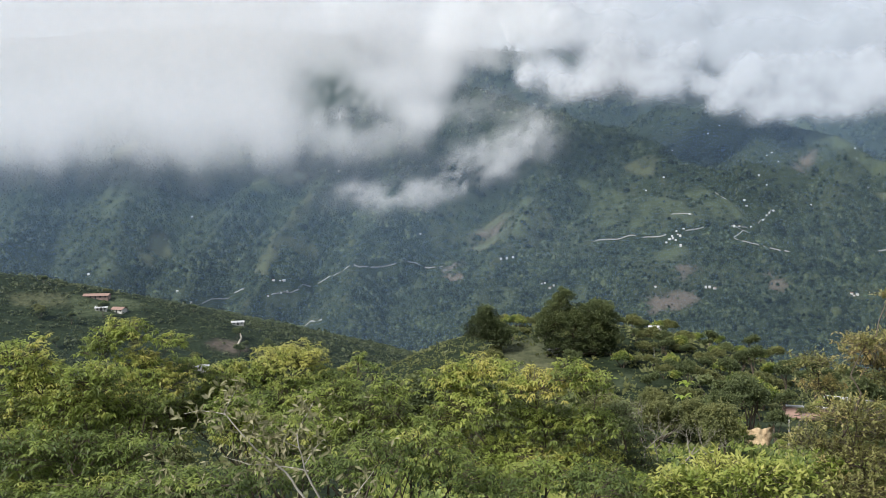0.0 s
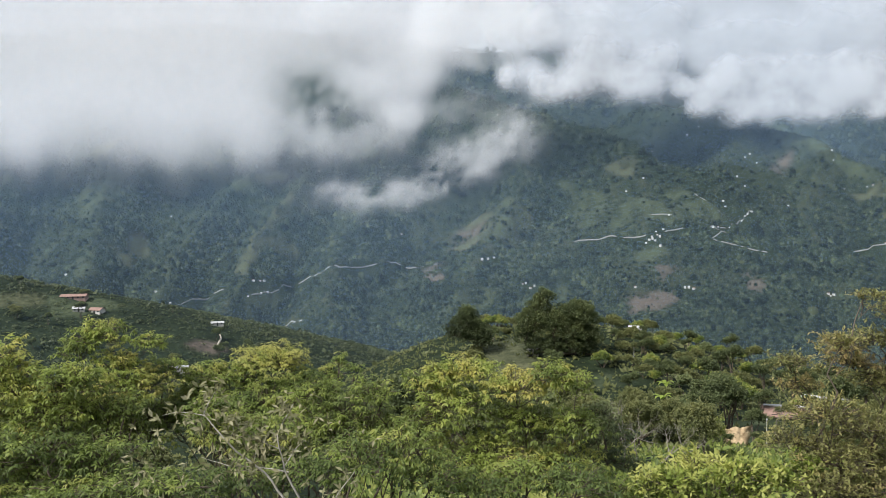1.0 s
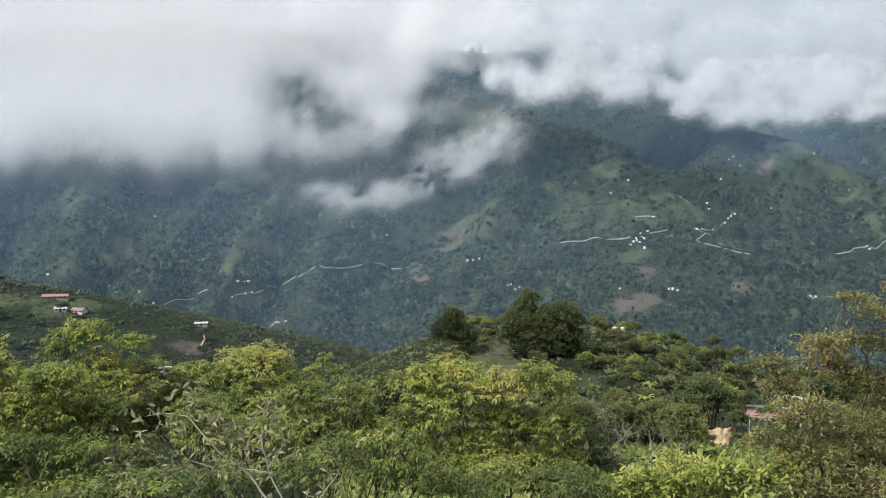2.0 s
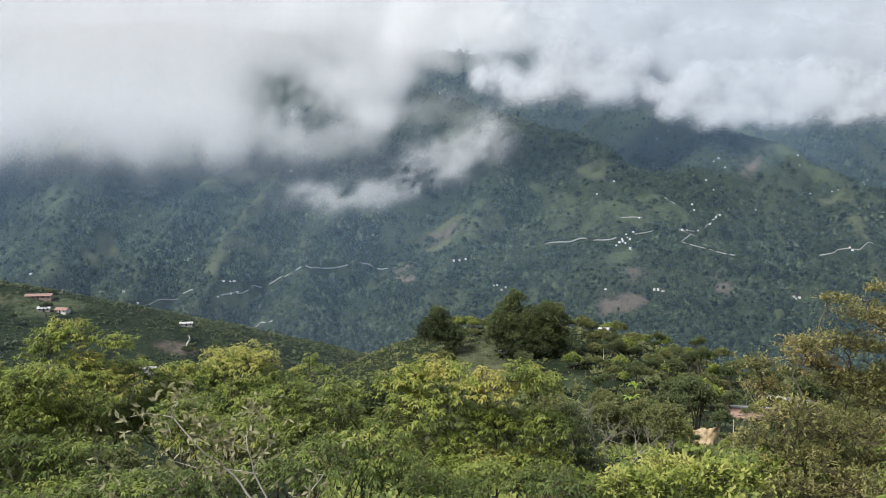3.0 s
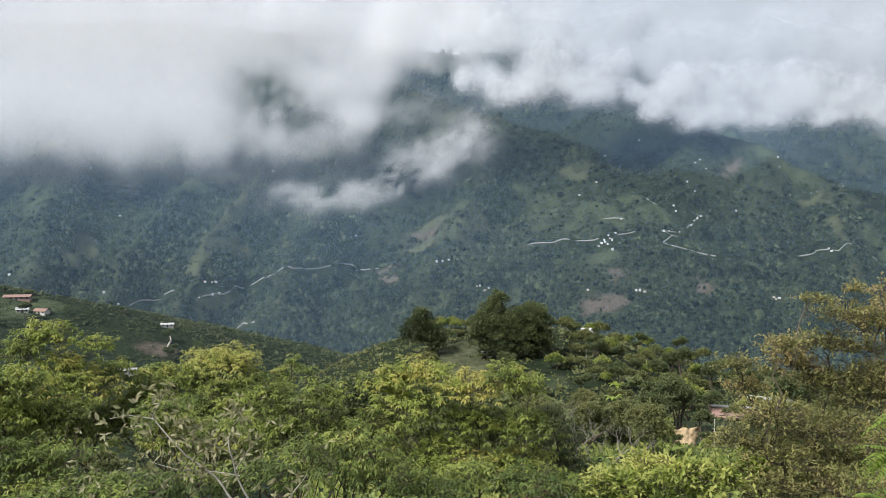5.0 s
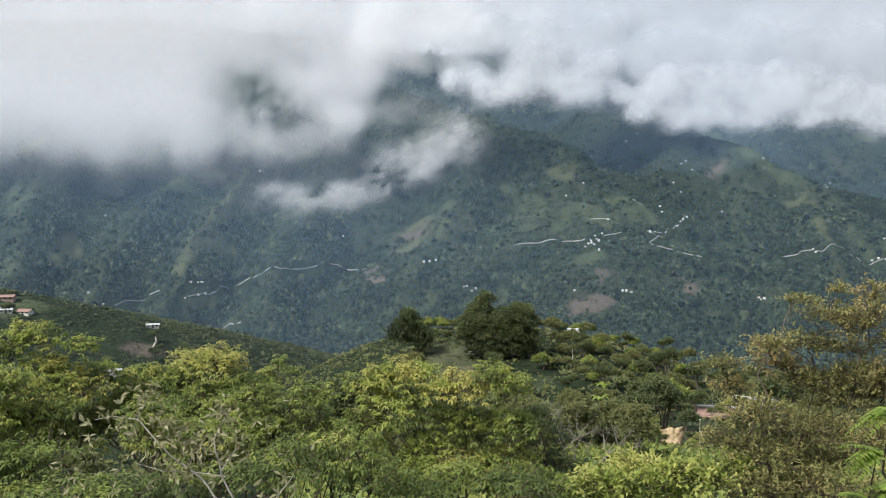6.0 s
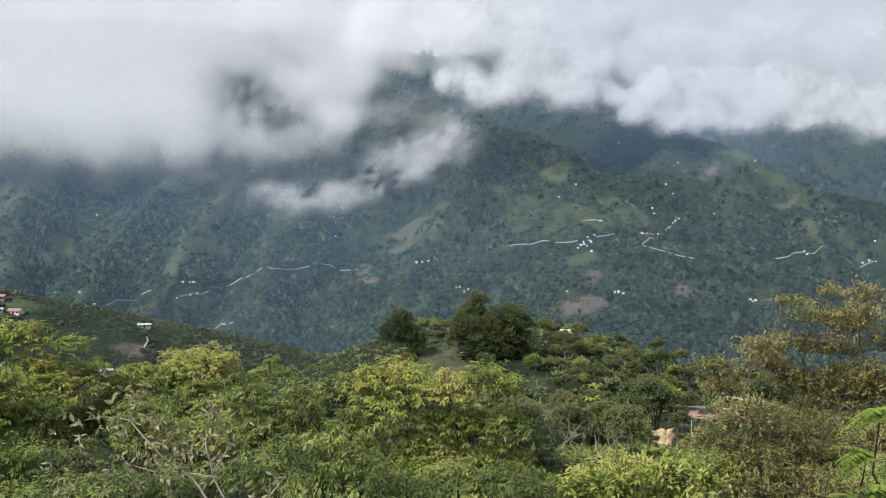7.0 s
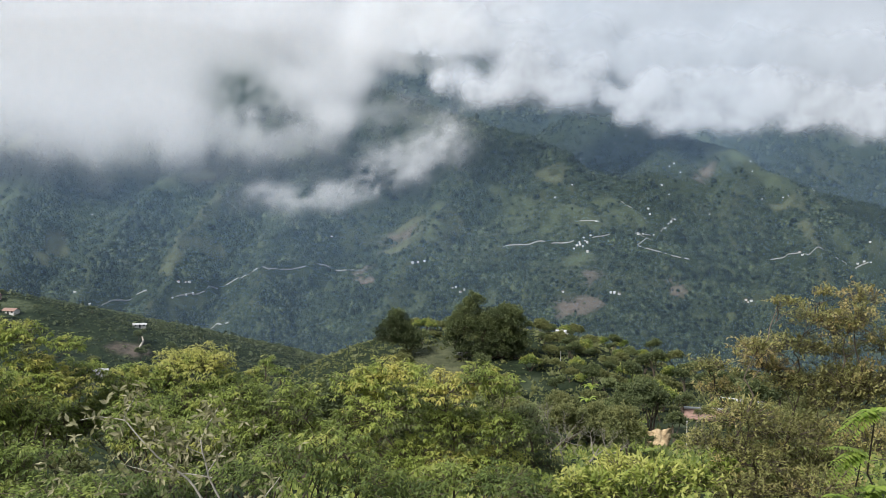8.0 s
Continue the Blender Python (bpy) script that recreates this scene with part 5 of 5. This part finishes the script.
def banana_plant(seed, x, y):
    g = np.random.default_rng(seed)
    root = new("banana_plant")
    part("stem", mesh_of("stem", *tubes([limb((0, 0, -0.2), (0, 0, 1.8), 0.16, 0.1, g)], 6), True), M_LEAF_FERN, root)
    for k in range(7):
        a, lift = k * 0.9 + g.uniform(-0.2, 0.2), g.uniform(0.4, 1.3)
        v, f = [], []
        for j in range(7):
            t = j / 6
            c = np.array([math.cos(a) * t * 2.0, math.sin(a) * t * 2.0, 1.7 + lift * math.sin(t * 2.0) * 1.1 - t * t * 0.6])
            w = 0.42 * math.sin(math.pi * min(1, 0.12 + t * 0.88)) + 0.02
            s = np.array([-math.sin(a), math.cos(a), 0]) * w
            v += [c + s, c - np.array([0, 0, 0.08]), c - s]
            if j:
                o = j * 3
                f += [(o - 3, o - 2, o + 1, o), (o - 2, o - 1, o + 2, o + 1)]
        me = mesh_of("leaf", v, f, True)
        float_values(me, "leaf_tone", np.full(len(v), 0.75))
        part("leaf", me, M_LEAF_FERN, root)
    planted(tagged(root, "banana plant with long arching pale green leaves", "banana plant", "banana plants on the shoulder"), x, y)


banana_plant(611, 33.5, 148)
banana_plant(612, 33.0, 132)
banana_plant(613, 38.0, 165)

# ---- houses, roads, river ----


def box(bm, x0, x1, y0, y1, z0, z1):
    v = [bm.verts.new(p) for p in ((x0, y0, z0), (x1, y0, z0), (x1, y1, z0), (x0, y1, z0), (x0, y0, z1), (x1, y0, z1), (x1, y1, z1), (x0, y1, z1))]
    for f in ((3, 2, 1, 0), (4, 5, 6, 7), (0, 1, 5, 4), (1, 2, 6, 5), (2, 3, 7, 6), (3, 0, 4, 7)):
        bm.faces.new([v[k] for k in f])


def house(label, long, deep, tall, rise, mat_wall, mat_roof, windows=2, group=""):
    """A small farmhouse: walls with gables, an overhanging roof with thickness, a door and windows."""
    root = new("house")
    bm = bmesh.new()
    L, D = long / 2, deep / 2
    a = [bm.verts.new(p) for p in ((-L, -D, -3), (L, -D, -3), (L, D, -3), (-L, D, -3), (-L, -D, tall), (L, -D, tall), (L, D, tall), (-L, D, tall), (-L, 0, tall + rise), (L, 0, tall + rise))]
    for f in ((0, 1, 5, 4), (2, 3, 7, 6), (1, 2, 6, 9, 5), (3, 0, 4, 8, 7)):
        bm.faces.new([a[k] for k in f])
    part("wall", bm, mat_wall, root)
    bm = bmesh.new()
    o, th = 0.45, 0.14
    slope = rise / D
    top = [(-L - o, -D - o, tall - slope * o + th), (L + o, -D - o, tall - slope * o + th), (L + o, 0, tall + rise + th), (-L - o, 0, tall + rise + th), (L + o, D + o, tall - slope * o + th), (-L - o, D + o, tall - slope * o + th)]
    t = [bm.verts.new(p) for p in top]
    u = [bm.verts.new((p[0], p[1], p[2] - th)) for p in top]
    for f in ((0, 1, 2, 3), (3, 2, 4, 5)):
        bm.faces.new([t[k] for k in f])
        bm.faces.new([u[k] for k in reversed(f)])
    for i, j in ((0, 1), (1, 2), (2, 4), (4, 5), (5, 3), (3, 0)):
        bm.faces.new([u[i], u[j], t[j], t[i]])
    part("roof", bm, mat_roof, root)
    spots = [-L + long * (k + 0.5) / (windows + 1) for k in range(windows + 1)]
    for k, x in enumerate(spots):
        bm = bmesh.new()
        if k == windows // 2:
            box(bm, x - 0.45, x + 0.45, -D - 0.05, -D + 0.02, 0, 2.0)
            part("door", bm, M_DARK, root)
        else:
            box(bm, x - 0.5, x + 0.5, -D - 0.05, -D + 0.02, 0.9, 1.9)
            part("window", bm, M_DARK, root)
    return tagged(root, label, "house", group)


far_house = [
    house("small whitewashed farmhouse with a pale tin roof on the far slope", 9, 5.5, 2.8, 1.5, M_WALL, M_TIN, group="houses across the valley"),
    house("low white farmhouse with a clay tile roof on the far slope", 8, 5, 2.6, 1.4, M_WALL, M_TILE, group="houses across the valley"),
    house("tall white house with a tin roof on the far slope", 7, 6, 4.6, 1.3, M_WALL, M_TIN, group="houses across the valley"),
]
g = np.random.default_rng(701)
fresh = [True] * 3
for places in HOUSES:
    for x, y in places:
        k = int(g.choice([0, 0, 1, 2, 2]))
        m = pose(x, y, float(height(x, y)) + 1.0, 0, 0, math.degrees(math.atan2(-x, y)) + g.uniform(-35, 35)) @ Matrix.Scale(g.uniform(0.36, 0.58), 4)
        if fresh[k]:
            fresh[k], far_house[k].matrix_basis = False, m
        else:
            copy_thing(far_house[k], Matrix()).matrix_basis = m


def set_down(ob, x, y, turn, up=0.0):
    ob.matrix_basis = pose(x, y, float(height(x, y)) + up, 0, 0, turn)
    return ob


set_down(house("long brick farm building with a tin roof on the nearer hill", 14, 6, 2.0, 1.0, M_BRICK, M_TILE, 4), -236, 465, 10, -0.7)
set_down(house("small pale farmhouse on the nearer hill", 6, 4, 1.9, 0.9, M_WALL, M_TIN), -225, 448, 20, -0.5)
set_down(house("pale farmhouse with a clay roof on the nearer hill", 7.5, 4.5, 2.0, 1.1, M_WALL, M_TILE), -216, 451, -15, -0.5)
set_down(house("small white house on the crest of the nearer hill", 7, 4, 1.7, 0.6, M_WALL, M_TIN), -157, 482, 20, 0.2)
set_down(house("low shed with a pale tin roof on the nearer hill", 8, 4, 2.2, 0.6, M_WALL, M_TIN, 1), -150, 400, 15, 1.0)
set_down(house("small hut with a bright tin roof on the shoulder", 3.0, 2.4, 1.8, 0.5, M_WALL, M_TIN, 1), 44.5, 230, -15, -0.5)
set_down(house("tiny white shed among the trees of the knoll", 2.6, 2.0, 1.6, 0.4, M_WALL, M_TIN, 1), 13.5, 199, 5, -0.5)
roofed = set_down(house("reddish tiled house with a pale roof ridge beside the grass", 8.5, 4.2, 1.7, 1.1, M_BRICK, M_TILE, 2), 51.8, 135, -14, -1.1)
bm = bmesh.new()
box(bm, -4.5, 4.5, -0.45, 0.45, 2.78, 2.98)
part("ridge", bm, M_TIN, next(o for o in roofed.children if o.name.startswith("roof")), "pale weathered ridge capping")
set_down(house("white house half hidden behind the feathery tree", 7.5, 2.6, 2.0, 0.4, M_WALL, M_TIN, 2), 60.5, 142, -30, 0.5)


def ribbon(name, points, width, mat, label, category, lift, bank, across=False):
    """A strip along the ground with a cut bank on its uphill side."""
    p = np.array(points, float)
    d = np.concatenate([[0], np.cumsum(np.hypot(*np.diff(p, axis=0).T))])
    s = np.linspace(0, d[-1], max(2, int(d[-1] / 5)))
    x, y = np.interp(s, d, p[:, 0]), np.interp(s, d, p[:, 1])
    wander = 5 * (fbm(s / 40, s * 0, 3, 91) - 0.5)
    wide = width * (0.7 + 0.6 * fbm(s / 18, s * 0 + 4, 2, 93))
    y = y + (0 if across else wander)
    z = height(x, y) + lift
    if width < 1.9:
        z = z - 1.6 * step(0.62, 0.70, fbm(s / 22, s * 0 + 7, 2, 94))
    tx, ty = np.gradient(x), np.gradient(y)
    berm = 0.12 if across else 1.0
    long = np.hypot(tx, ty) * math.copysign(1, x[-1] - x[0])
    ax, ay = (-ty / long, tx / long) if across else (x * 0, x * 0 + 1)
    rows = [np.stack([x + ax * o, y + ay * o, z + up], -1) for o, up in ((-wide / 2, -1.5), (-wide / 2, 0.0), (wide / 2, 0.4), (wide / 2 + 1.0 * berm, bank * wide / width), (wide / 2 + 3.0 * berm, -2.0))]
    v = np.stack(rows, 1).reshape(-1, 3)
    n = len(s)
    i, j = np.meshgrid(np.arange(n - 1), np.arange(4), indexing="ij")
    q = np.stack([i * 5 + j, (i + 1) * 5 + j, (i + 1) * 5 + j + 1, i * 5 + j + 1], -1).reshape(-1, 4)
    return tagged(part(name, mesh_of(name, v, q), mat), label, category, kind="structure")


for points in TRACKS:
    ribbon("road", points, 1.5, M_DIRT, "pale dirt road cut into the mountainside", "road", 1.2, 1.0)
ribbon("path", ((-142.5, 424), (-144, 436), (-145.4, 445), (-146.6, 453), (-147.6, 459), (-150, 464)), 0.75, M_PATH, "pale dirt path up the nearer hill", "path", 0.3, 0.1, True)
ribbon("river", ((-420, 1120), (-260, 1150), (-160, 1138), (-150, 1170), (-90, 1155)), 14, M_WATER, "pale stony river at the valley bottom", "river", 2.5, 0.3)


def cut_bank(x, y, wide, tall):
    """A raw face of yellow sand where the slope has slipped."""
    nx, nz = 26, 22
    u, w = np.meshgrid(np.linspace(-1, 1, nx), np.linspace(0, 1, nz), indexing="ij")
    edge = 0.80 + 0.12 * u - 0.1 * np.abs(u) ** 5 + 0.16 * (fbm(u * 2.6 + 3, u * 0 + 1, 4, 95) - 0.4)
    narrow = 0.22 + 0.78 * w ** 0.9
    px = u * wide / 2 * narrow + 1.3 * (1 - w) + 1.5 * (fbm(w * 3 + 5 * np.sign(u), u * 0 + 2, 4, 99) - 0.5) * np.abs(u)
    pz = w * tall * edge - 1.0
    py = 2.4 * w * 0.6 + 1.3 * (fbm(px * 1.3, pz * 0.9, 4, 97) - 0.5) + 0.5 * np.abs(u) ** 3 * 3
    i, j = np.meshgrid(np.arange(nx - 1), np.arange(nz - 1), indexing="ij")
    q = np.stack([i * nz + j, (i + 1) * nz + j, (i + 1) * nz + j + 1, i * nz + j + 1], -1).reshape(-1, 4)
    ob = part("cut_bank", mesh_of("cut_bank", np.stack([px, py, pz], -1).reshape(-1, 3), q, True), M_SAND)
    ob.matrix_basis = pose(x, y, float(height(x, y)), 0, 0, -8)
    tagged(ob, "raw yellow sandy cut bank in the slope", "bank", kind="structure")


cut_bank(33.0, 104.0, 5.0, 3.7)


def pole(x, y, tall):
    root = new("pole")
    g = np.random.default_rng(711)
    part("shaft", mesh_of("shaft", *tubes([limb((0, 0, -0.5), (0, 0, tall), 0.06, 0.045, g, wild=0.0)], 8), True), M_POLE, root)
    bm = bmesh.new()
    box(bm, -0.07, 0.07, -0.07, 0.07, tall - 0.02, tall + 0.06)
    part("cap", bm, M_POLE, root)
    set_down(tagged(root, "slim pale pole standing beside the grass", "pole"), x, y, 0)


pole(35.2, 99.5, 3.6)
pole(37.4, 195, 2.6)
